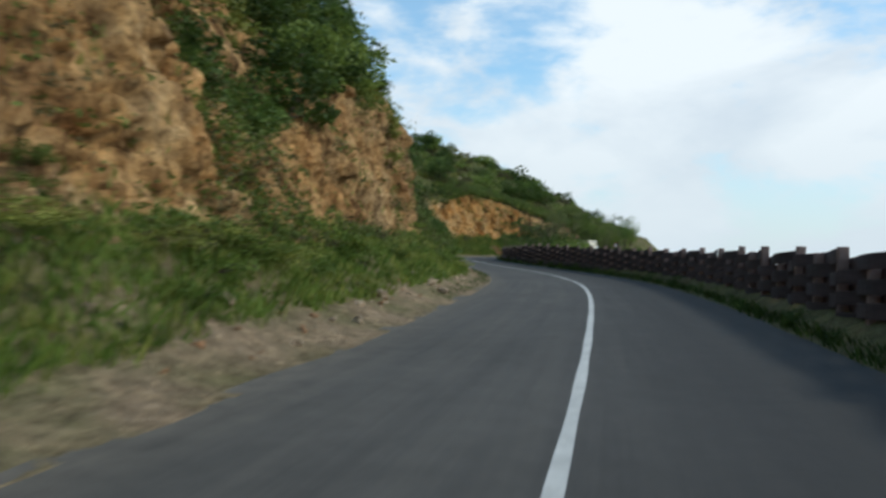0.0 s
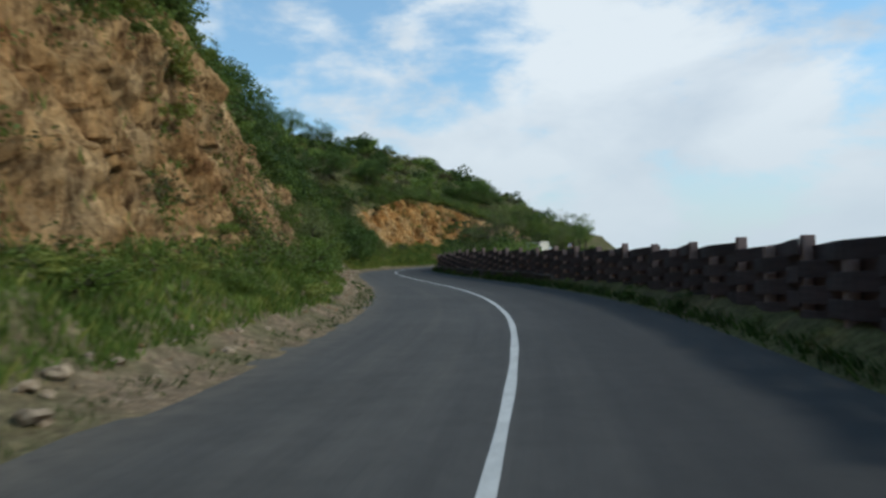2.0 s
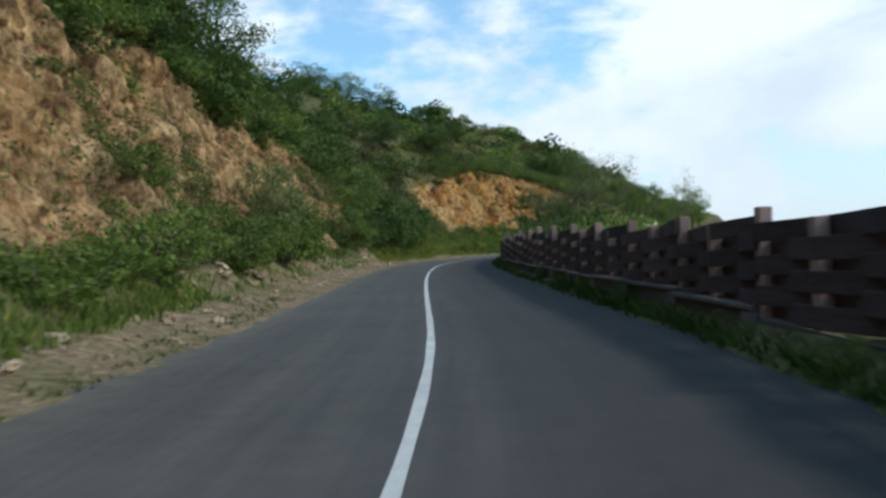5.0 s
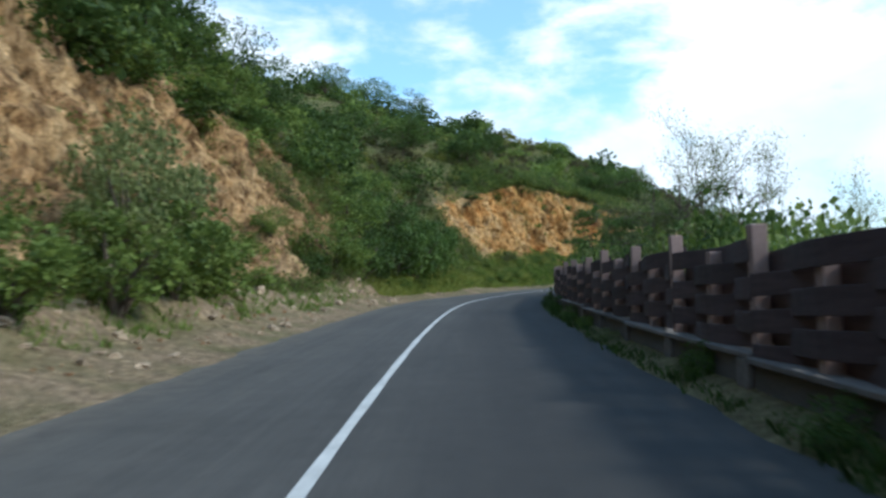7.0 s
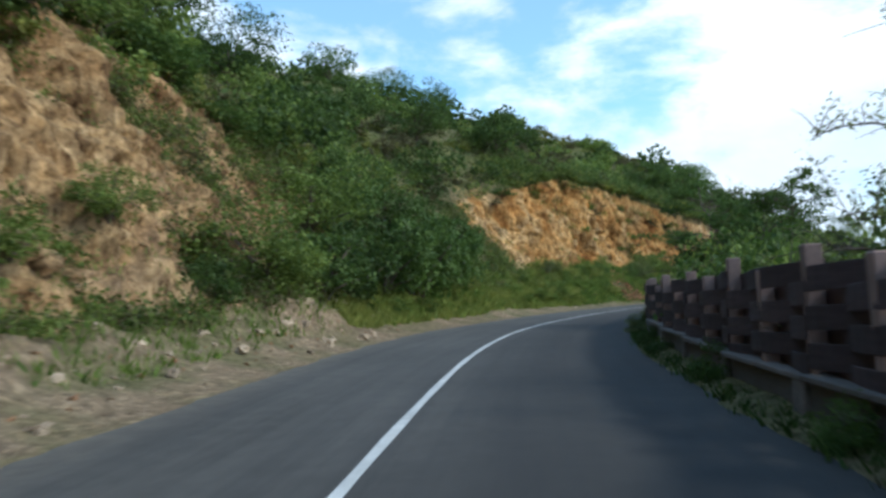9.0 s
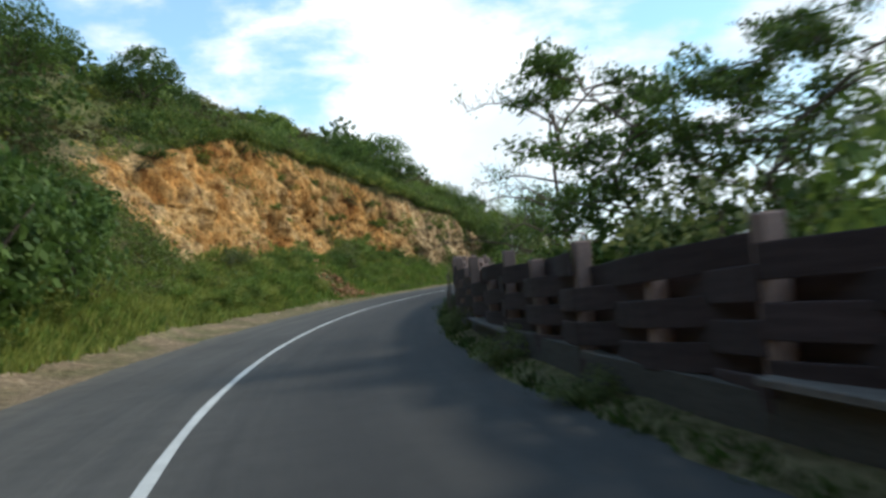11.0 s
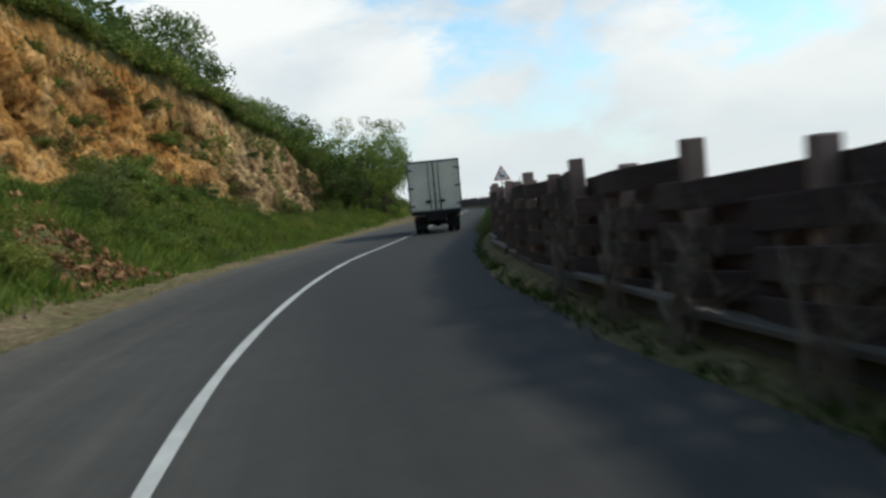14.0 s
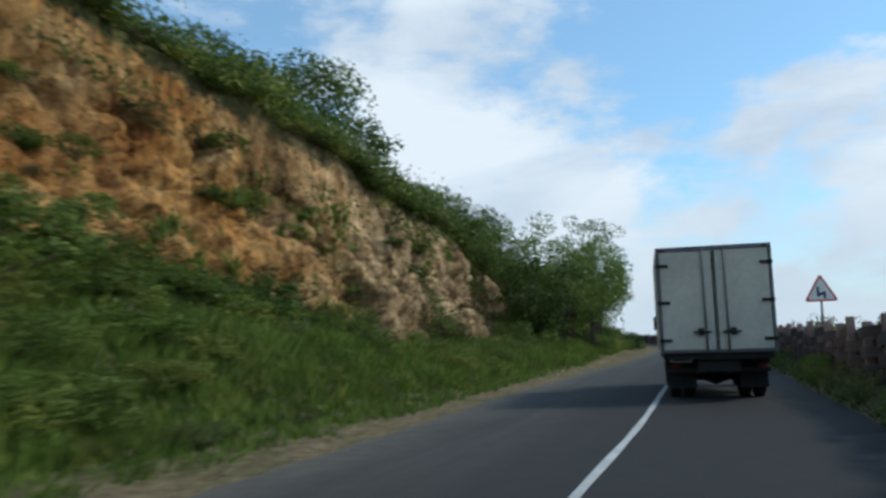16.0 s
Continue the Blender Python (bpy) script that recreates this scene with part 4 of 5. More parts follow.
# ---- road sign ----
def build_sign():
    sign = thing("road_sign", pose(21.15, 144.7, -0.06, 0, 0, -24), "white triangular bend warning sign with a red border on a post", "road sign")
    part("post", add_tube(bmesh.new(), [(0, 0.03, 0), (0, 0.03, 2.85)], [0.035, 0.035], 10), GREY_METAL, sign, "grey steel post", True)

    def triangle(r, y0, y1):
        bm = bmesh.new()
        rings = []
        for yy in (y0, y1):
            ring = []
            for k in range(3):
                a = math.pi / 2 + k * 2 * math.pi / 3
                c = Vector((math.cos(a), 0, math.sin(a))) * (r * 0.9)
                for t in (-0.5, 0, 0.5):
                    ring.append(bm.verts.new((c.x + math.cos(a + t * 2) * r * 0.1, yy, 2.70 + c.z + math.sin(a + t * 2) * r * 0.1)))
            rings.append(ring)
        n = len(rings[0])
        for k in range(n):
            bm.faces.new((rings[0][k], rings[0][(k + 1) % n], rings[1][(k + 1) % n], rings[1][k]))
        bm.faces.new(rings[0])
        bm.faces.new(rings[1][::-1])
        bmesh.ops.recalc_face_normals(bm, faces=bm.faces)
        return bm
    part("plate", triangle(0.53, -0.012, 0.0), SIGN_RED, sign, "red border plate")
    part("face", triangle(0.43, -0.018, -0.0125), SIGN_WHITE, sign, "white sign face")
    bm = bmesh.new()
    for x0, z0, x1, z1 in ((0.10, 2.52, 0.10, 2.68), (0.10, 2.68, -0.09, 2.60), (-0.09, 2.60, -0.09, 2.84)):
        d = Vector((x1 - x0, 0, z1 - z0))
        t = Matrix.Translation(((x0 + x1) / 2, -0.022, (z0 + z1) / 2)) @ pose(0, 0, 0, 0, -math.degrees(math.atan2(d.z, d.x)), 0)
        add_box(bm, -d.length / 2 - 0.03, d.length / 2 + 0.03, -0.003, 0.003, -0.036, 0.036, 0, t)
    part("bend_arrow", bm, SIGN_BLUE, sign, "dark blue double bend symbol")


build_sign()

# ---- plants ----
def leaf_quads(centres, size, rng, aspect=0.55):
    """Small leaf cards at the given places: corners, four to a leaf."""
    n = len(centres)
    a = rng.normal(size=(n, 3))
    a[:, 2] *= 0.6
    a /= np.linalg.norm(a, axis=1, keepdims=True) + 1e-9
    b = rng.normal(size=(n, 3))
    b -= (a * b).sum(1, keepdims=True) * a
    b /= np.linalg.norm(b, axis=1, keepdims=True) + 1e-9
    w = size * rng.uniform(0.6, 1.4, (n, 1))
    a, b = a * w, b * w * aspect
    return np.stack([centres - a, centres - b, centres + a, centres + b], 1).reshape(-1, 3)


def crown_points(n, radius, height, rng, clumps=26, hollow=0.5, lump=(0.2, 0.42)):
    """Leaf places in clumps over an uneven dome that starts at the ground."""
    c = rng.normal(size=(clumps, 3))
    c /= np.linalg.norm(c, axis=1, keepdims=True)
    c[:, 2] = np.where(rng.random(clumps) < 0.25, -0.6 * np.abs(c[:, 2]), c[:, 2])
    c *= rng.uniform(hollow, 1.05, (clumps, 1))
    c *= np.array([radius, radius, height / 2])
    size = rng.uniform(*lump, clumps) * radius
    k = rng.integers(0, clumps, n)
    p = rng.normal(size=(n, 3))
    p /= np.linalg.norm(p, axis=1, keepdims=True)
    p *= rng.uniform(0.3, 1.0, (n, 1)) ** 0.5
    p = c[k] + p * size[k][:, None] * np.array([1, 1, 0.7])
    p[:, 2] += height / 2
    return p[p[:, 2] > -0.1], c + np.array([0, 0, height / 2])


def leaf_mesh(name, points, size, mat, rng):
    v = leaf_quads(points, size, rng)
    return mesh_of(name, v, np.arange(len(v)).reshape(-1, 4), mat)


def stem_mesh(name, tips, rng, base=0.05, mat=None):
    bm = bmesh.new()
    for t in tips:
        t = Vector(t)
        bend = Vector((t.x * 0.35 + rng.uniform(-0.1, 0.1), t.y * 0.35 + rng.uniform(-0.1, 0.1), t.z * 0.55))
        add_tube(bm, [(rng.uniform(-0.08, 0.08), rng.uniform(-0.08, 0.08), -0.15), bend, t], [base, base * 0.6, base * 0.2], 5)
    me = bpy.data.meshes.new(name)
    bm.to_mesh(me)
    bm.free()
    me.materials.append(mat or BARK)
    return me


def bush_kinds(count, leaves, leaf, mat, seed, radius=1.0, height=1.5, clumps=24):
    made = []
    for k in range(count):
        rng = np.random.default_rng(seed + k)
        p, c = crown_points(leaves, radius, height, rng, clumps)
        made.append((leaf_mesh("foliage", p, leaf, mat, rng), stem_mesh("trunk", c[:12], rng)))
    return made


def land(s, l):
    return float(surface(np.array([s]), np.array([l]))[0]) if l < 0 else float(drop_height(np.array(l)))


def place_bush(kinds, s, l, r, h, rng, label, group, sink=0.15, name="bush"):
    x, y = on_road(s, l)
    foliage, stems = kinds[rng.randrange(len(kinds))]
    ob = thing(name, pose(float(x), float(y), land(s, l) - sink, 0, 0, rng.uniform(0, 360)), label, "bush", group)
    for nm, me in (("foliage", foliage), ("trunk", stems))[:1 if name == "weed_clump" else 2]:
        o = new(nm, me)
        o.parent = ob
        o.scale = (r, r, h)
    return ob


GREEN_BUSH = bush_kinds(5, 2500, 0.056, LEAF_SCRUB, 100, clumps=34)
DARK_BUSH = bush_kinds(5, 2900, 0.06, LEAF_DARK, 200, 1.0, 1.6, 46)
PALE_BUSH = bush_kinds(3, 3400, 0.042, LEAF_PALE, 300, clumps=40)
WEED = bush_kinds(5, 900, 0.06, GRASS, 600, 1.0, 1.1, 30)
FINE_BUSH = bush_kinds(3, 4200, 0.04, LEAF_SCRUB, 800, 1.0, 1.5, 60) + bush_kinds(3, 4000, 0.037, LEAF_PALE, 820, 1.0, 1.5, 60) + bush_kinds(2, 4200, 0.042, LEAF_DARK, 840, 1.0, 1.5, 60)
YELLOW_WEED = bush_kinds(4, 900, 0.055, LEAF_YELLOW, 700, 1.0, 1.2, 40)
DRY_BUSH = bush_kinds(3, 900, 0.055, LEAF_DRY, 400, 1.0, 1.2)


def build_bushes():
    rng = random.Random(77)
    # thick bushes at the foot of the bank where there is no rock
    for s, l, r, h in ((88, -6.4, 1.1, 1.0), (91, -6.6, 1.9, 2.0), (94, -6.0, 1.6, 1.7), (97, -6.4, 2.1, 2.3), (100, -6.3, 2.0, 2.5), (103, -6.0, 1.9, 2.4), (105.5, -6.4, 2.2, 2.7),
                       (108, -6.2, 1.9, 2.3), (98, -8.6, 2.2, 2.2), (102, -8.8, 2.3, 2.4), (106, -9.0, 2.4, 2.2), (110, -7.4, 2.0, 1.9), (112.5, -8.3, 1.8, 1.5), (86, -7.6, 0.9, 0.8)):
        place_bush(rng.choice([DARK_BUSH, DARK_BUSH, FINE_BUSH]), s, l, r * rng.uniform(0.75, 1.1), h * rng.uniform(0.75, 1.1), rng, "dense green bush at the foot of the bank", "bushes on the bank")
    # tall pale shrub against the rock, and its neighbours
    for s, l, r, h in ((71.5, -6.5, 1.4, 2.4), (73.5, -7.2, 1.6, 2.7), (76.0, -7.6, 1.5, 2.3)):
        place_bush(PALE_BUSH, s, l, r, h, rng, "tall pale flowering shrub against the rock", "shrubs against the rock")
    for s, l, r, h in ((72.8, -6.0, 1.7, 1.7), (75.2, -6.3, 1.5, 1.4), (79, -7.2, 0.9, 0.7), (83, -7.6, 0.9, 0.7), (65, -7.4, 1.1, 1.0), (60, -7.8, 1.0, 0.9), (70, -6.0, 1.4, 1.5), (66.5, -6.1, 1.3, 1.2), (63.5, -6.0, 1.3, 1.1), (61.5, -5.7, 1.1, 0.8), (59, -6.4, 1.2, 1.0), (80, -6.2, 0.7, 0.5), (56, -6.4, 1.3, 1.3),
                       (53, -6.1, 1.1, 0.8), (50, -5.9, 1.2, 0.8), (47.5, -6.3, 1.4, 1.1), (44.5, -6.4, 1.4, 1.2), (41.5, -6.1, 1.2, 0.9), (39, -6.0, 0.9, 0.45), (35.5, -6.0, 0.7, 0.35), (31, -5.9, 0.7, 0.35),
                       (25, -6.0, 0.8, 0.4), (17.5, -5.8, 0.7, 0.4), (10, -5.2, 0.7, 0.4)):
        place_bush(WEED if s < 58 else GREEN_BUSH, s, l, r, h, rng, "green bush growing at the foot of the rock", "bushes under the rock")
    # bushes on the second cutting's grass bank
    for s, l, r, h in ((149.0, -9.4, 1.2, 0.9), (147.4, -9.6, 1.1, 0.75), (145.6, -9.4, 0.9, 0.6), (166.5, -7.4, 1.2, 0.9), (169, -7.4, 1.2, 1.0), (172, -7.8, 1.6, 1.4)):
        place_bush(DARK_BUSH if s < 154 else GREEN_BUSH, s, l, r, h, rng, "low bush below the rock face", "bushes below the cutting")
    for k in range(28):
        s = rng.uniform(174, 206)
        place_bush(rng.choice([GREEN_BUSH, DARK_BUSH, YELLOW_WEED]), s, -rng.uniform(4.9, 8.5), rng.uniform(0.7, 1.3), rng.uniform(0.5, 1.1), rng, "green bush on the bank beside the bend", "bushes beside the bend", 0.2)
    for k in range(190):
        s = rng.uniform(98, 176) if k % 5 else rng.uniform(4, 56)
        q = rng.uniform(0.1, 1.0)
        l = float(at_s(s, 2) * (1 - q) + at_s(s, 4) * q)
        place_bush(rng.choice([WEED, YELLOW_WEED, YELLOW_WEED, GREEN_BUSH]), s, l, rng.uniform(0.4, 0.95), (rng.uniform(0.3, 0.65) if s > 90 else rng.uniform(0.2, 0.35)), rng, "clump of tall green weeds on the bank", "weed clumps on the bank", 0.1, "weed_clump")
    for _ in range(26):
        s = rng.uniform(122, 150)
        q = rng.uniform(0.75, 1.12)
        l = float(at_s(s, 2) * (1 - q) + at_s(s, 4) * q)
        place_bush(rng.choice([WEED, YELLOW_WEED, GREEN_BUSH, FINE_BUSH]), s, l, rng.uniform(0.6, 1.2), rng.uniform(0.5, 0.95), rng, "tall green plants growing up against the rock", "plants against the cutting", 0.15)
    for s, l, r, h in ((135.4, -7.6, 1.0, 0.8), (137.2, -8.3, 1.2, 0.9), (138.8, -8.7, 1.1, 1.0), (140.3, -9.2, 1.3, 1.1), (141.8, -9.6, 1.3, 1.0), (143.4, -9.6, 1.2, 0.9), (144.8, -9.3, 1.0, 0.7), (139.6, -7.6, 1.0, 0.6), (142.4, -8.0, 1.1, 0.6), (136.5, -6.8, 0.8, 0.5), (151.5, -8.6, 1.0, 0.5)):
        place_bush(rng.choice([WEED, FINE_BUSH, GREEN_BUSH]), s, l, r, h, rng, "tall green shrub growing up against the rock", "plants against the cutting", 0.15)
    # tufts on ledges of the rock
    for _ in range(62):
        s = rng.choice([rng.uniform(4, 98), rng.uniform(4, 98), rng.uniform(124, 172)])
        q = rng.uniform(0.1, 0.95)
        l = float(at_s(s, 4) * (1 - q) + at_s(s, 6) * q) + 0.25
        kinds, text = rng.choice([(GREEN_BUSH, "small green bush on a rock ledge"), (DRY_BUSH, "dry brown bush on a rock ledge"), (GREEN_BUSH, "small green bush on a rock ledge")])
        place_bush(kinds, s, l, rng.uniform(0.3, 0.6), rng.uniform(0.2, 0.42), rng, text, "bushes on the rock ledges", 0.3)
    # brow above the rock
    s = 0.0
    while s < 100:
        first = s < 40
        end = 26 < s < 39
        l = float(at_s(s, 6)) - (rng.uniform(1.0, 1.7) if end else rng.uniform(0.3, 1.1) if first else rng.uniform(0.5, 1.6))
        place_bush(rng.choice([DARK_BUSH, DARK_BUSH, GREEN_BUSH]), s, l, rng.uniform(0.7, 1.0) if end else rng.uniform(1.2, 1.9), (rng.uniform(0.4, 0.7) if end else rng.uniform(1.0, 1.7)) if first else rng.uniform(0.7, 1.2), rng, "bush on the brow of the rock", "bushes on the brow", 0.4, "shrub")
        if rng.random() < 0.85:
            place_bush(rng.choice([DARK_BUSH, GREEN_BUSH]), s + rng.uniform(-1, 1), l - rng.uniform(1.8, 4.5), rng.uniform(1.6, 2.6), rng.uniform(1.4, 2.3), rng, "large bush on the upper slope", "bushes on the brow", 0.4, "shrub")
        s += rng.uniform(1.3, 2.2)
    s = 122.0
    while s < 186:
        l = float(at_s(s, 6)) - rng.uniform(0.4, 1.6)
        place_bush(rng.choice([DARK_BUSH, DRY_BUSH, DRY_BUSH, YELLOW_WEED]), s, l, rng.uniform(0.7, 1.2), rng.uniform(0.35, 0.65) * (2.4 if s > 164 else 1.0), rng, "low bush on the brow of the cutting", "bushes on the brow", 0.3, "shrub")
        if 134 < s < 174:
            for _ in range(4):
                place_bush(rng.choice([DARK_BUSH, GREEN_BUSH, DRY_BUSH, YELLOW_WEED, GREEN_BUSH]), s + rng.uniform(-0.8, 0.8), float(at_s(s, 6)) - rng.uniform(0.1, 2.2), rng.uniform(0.5, 0.9), rng.uniform(0.3, 0.55), rng, "low scrub on the steep strip above the rock", "bushes on the brow", 0.25, "shrub")
        s += rng.uniform(1.1, 1.9)
    # pale weeds at the edge of the road
    for _ in range(46):
        s = rng.uniform(124, 172)
        place_bush(rng.choice([PALE_BUSH, DRY_BUSH, YELLOW_WEED, WEED]), s, float(at_s(s, 2)) + rng.uniform(-0.4, 0.5), rng.uniform(0.22, 0.45), rng.uniform(0.14, 0.3), rng, "pale broad-leaved weeds at the edge of the road", "weed clumps on the bank", 0.05, "weed_clump")


build_bushes()


def build_scrub(name, count, spread, r_range, mat, seed, label, stretch=(-12, 215), thin=0.0):
    """The closed cover of bushes over the slopes, one mesh."""
    rng = np.random.default_rng(seed)
    protos = []
    for k in range(5):
        p, _ = crown_points(720, 1.0, 1.4, rng, 34, 0.6, (0.25, 0.4))
        protos.append(leaf_quads(p, 0.07, rng))
    for k in range(5):
        p, _ = crown_points(300, 1.0, 1.4, rng, 34, 0.5, (0.25, 0.42))
        protos.append(leaf_quads(p, 0.135, rng))
    verts = []
    for _ in range(count):
        s = rng.uniform(*stretch)
        u = 0.3 + rng.uniform(0.0, 1.0) ** 1.3 * spread
        if 118 < s < 180 and (u < 0.8 or (thin and u < 16 and rng.random() < thin)):
            continue
        l = float(at_s(s, 6)) - u
        if l < -40 and s > 176:
            continue
        x, y = on_road(s, l)
        r, h = rng.uniform(*r_range), rng.uniform(0.6, 1.15)
        # bushes stand in groups with low growth between them
        thick = noise.noise(Vector((float(x) * 0.13, float(y) * 0.13, 5.0)))
        if r_range[1] > 1.5:
            if thick < -0.12 and rng.random() < 0.6:
                continue
            r *= 0.55 if thick < 0 else 0.85 + 1.0 * min(thick, 0.4)
        elif thick > 0.15 and rng.random() < 0.6:
            continue
        v = protos[rng.integers(5) + (0 if u < 9 and r_range[1] > 1.5 else 5)] * r
        a = rng.uniform(0, 6.28)
        c, d = math.cos(a), math.sin(a)
        verts.append(np.stack([v[:, 0] * c - v[:, 1] * d + float(x), v[:, 0] * d + v[:, 1] * c + float(y), v[:, 2] * h + land(s, l) - 0.3], -1))
    v = np.concatenate(verts)
    tagged(new(name, mesh_of(name, v, np.arange(len(v)).reshape(-1, 4), mat)), label, "scrub", kind="stuff")


build_scrub("scrub_cover", 1150, 46, (0.8, 1.9), LEAF_SCRUB, 21, "dense green scrub covering the mountain slope", thin=0.4)
build_scrub("dark_scrub_cover", 420, 46, (1.2, 2.6), LEAF_DARK, 22, "darker taller bushes scattered over the slope", thin=0.7)
build_scrub("yellow_scrub_cover", 850, 34, (0.4, 0.95), LEAF_YELLOW, 24, "yellow-green grass clumps and low shrubs on the slope", (20, 200))
build_scrub("dry_scrub_cover", 420, 34, (0.6, 1.2), LEAF_DRY, 23, "brownish dry scrub among the green", (95, 200))


def build_rock_plants(name, count, mat, seed, label, leaf, size, flat, where, n=22):
    """Low plants in the gullies and on the ledges of the rock, one mesh."""
    rng = np.random.default_rng(seed)
    at = HOLD_AT[rng.choice(len(where), count, p=where / where.sum())] + rng.normal(0, 0.25, (count, 3)) * np.array([1, 1, 0.3])
    p = rng.normal(size=(count, n, 3))
    p *= (rng.uniform(*size, (count, 1)) * np.ones((1, n)))[:, :, None] * np.array([0.5, 0.5, flat])
    p[:, :, 2] = np.abs(p[:, :, 2])
    p = (p + at[:, None, :]).reshape(-1, 3)
    v = leaf_quads(p, leaf, rng)
    tagged(new(name, mesh_of(name, v, np.arange(len(v)).reshape(-1, 4), mat)), label, "scrub", kind="stuff")


build_rock_plants("ledge_plants", 8200, LEAF_SCRUB, 41, "low green plants in the gullies of the rock", 0.06, (0.25, 0.6), 0.45, HOLD)
build_rock_plants("ledge_dry_plants", 7000, LEAF_DRY, 42, "dry brown plants in the gullies of the rock", 0.05, (0.2, 0.5), 0.5, HOLD)
build_rock_plants("brow_scrub", 1500, LEAF_SCRUB, 43, "low green scrub on the steep strip above the rock", 0.085, (0.45, 1.0), 0.55, ABOVE, 44)
build_rock_plants("brow_dark_scrub", 900, LEAF_DARK, 44, "dark low bushes on the steep strip above the rock", 0.08, (0.45, 1.1), 0.6, ABOVE, 44)
build_rock_plants("brow_yellow_scrub", 700, LEAF_YELLOW, 45, "yellow-green grass tufts above the rock", 0.08, (0.4, 0.8), 0.5, ABOVE, 36)


# ---- trees ----
def grow(bm, start, way, length, radius, depth, rng, tips, spread=0.6, splits=(2, 3), droop=0.0):
    """A limb that bends and splits; collects the ends of its twigs."""
    pts, rad = [Vector(start)], [radius]
    d = Vector(way).normalized()
    n = 4
    for k in range(n):
        d = (d + Vector((rng.uniform(-1, 1), rng.uniform(-1, 1), rng.uniform(-0.6, 0.8) - droop)) * 0.16).normalized()
        pts.append(pts[-1] + d * (length / n))
        rad.append(radius * (1 - 0.45 * (k + 1) / n))
        if depth <= 1:
            tips.append(tuple(pts[-1]))
    add_tube(bm, pts, rad, 6 if depth > 1 else 4)
    if depth == 0:
        return
    for k in range(rng.randint(*splits)):
        axis = Vector((rng.uniform(-1, 1), rng.uniform(-1, 1), rng.uniform(-0.2, 0.9)))
        q = pts[rng.choice([2, 3, 4, 4])]
        grow(bm, q, (d + axis * spread).normalized(), length * rng.uniform(0.55, 0.8), rad[-1] * 0.8, depth - 1, rng, tips, spread, splits, droop)


def build_tree(x, y, z, height, crown_r, leaves, leaf, mat, seed, label, depth=3, lean=(0, 0), clump=0.55, splits=(2, 3), group="", thick=1.0):
    rng = random.Random(seed)
    tree = thing("tree", pose(x, y, z), label, "tree", group)
    bm, tips = bmesh.new(), []
    grow(bm, (0, 0, -0.2), (lean[0], lean[1], 1), height * 0.42, (height * 0.02 + 0.03) * thick, depth, rng, tips, 0.75, splits)
    top = max(t[2] for t in tips)
    wide = max(math.hypot(t[0], t[1]) for t in tips)
    k, w = height / top, crown_r / max(wide, 0.1)
    bmesh.ops.scale(bm, vec=(w, w, k), verts=bm.verts)
    part("trunk", bm, BARK, tree, "grey-brown branching trunk")
    if leaves:
        nr = np.random.default_rng(seed)
        tips = np.array(tips) * np.array([w, w, k])
        p = tips[nr.integers(0, len(tips), leaves)] + nr.normal(size=(leaves, 3)) * clump * np.array([1, 1, 0.6])
        o = new("crown", leaf_mesh("crown", p, leaf, mat, nr))
        o.parent = tree
    return tree


def build_feather_tree(x, y, z, height, reach, leaves, leaf, mat, seed, label, first=0.25):
    """A slender tree: one thin stem with level side branches and feathery leaves along them."""
    rng, nr = random.Random(seed), np.random.default_rng(seed)
    tree = thing("tree", pose(x, y, z), label, "tree")
    bm, places = bmesh.new(), []
    stem = [Vector((rng.uniform(-0.12, 0.12) * k, rng.uniform(-0.12, 0.12) * k, height * k / 8 - 0.2)) for k in range(9)]
    add_tube(bm, stem, [0.075 * (1 - 0.1 * k) for k in range(9)], 8)
    for k in range(34):
        t = first + (1 - first) * k / 34
        p = stem[min(7, int(t * 8))].lerp(stem[min(8, int(t * 8) + 1)], t * 8 % 1)
        a, long = rng.uniform(0, 2 * math.pi), reach * rng.uniform(0.55, 1.0) * (1.05 - 0.55 * abs(t - 0.5))
        d = Vector((math.cos(a), math.sin(a), rng.uniform(0.0, 0.5)))
        pts = [p, p + d * long * 0.4, p + d * long * 0.75 + Vector((0, 0, -0.05)), p + d * long + Vector((rng.uniform(-0.2, 0.2), rng.uniform(-0.2, 0.2), -0.15))]
        add_tube(bm, pts, [0.022, 0.016, 0.01, 0.005], 5)
        for _ in range(5):
            q = pts[1].lerp(pts[3], rng.random())
            e = q + Vector((rng.uniform(-1, 1), rng.uniform(-1, 1), rng.uniform(-0.4, 0.5))) * 0.5
            add_tube(bm, [q, e], [0.007, 0.003], 4)
            places += [q.lerp(e, f) for f in (0.3, 0.55, 0.8, 1.0)]
    part("trunk", bm, BARK, tree, "thin dark stem with level branches")
    places = np.array([tuple(v) for v in places])
    p = places[nr.integers(0, len(places), leaves)] + nr.normal(size=(leaves, 3)) * np.array([0.11, 0.11, 0.07])
    o = new("crown", leaf_mesh("crown", p, leaf, mat, nr))
    o.parent = tree
    return tree


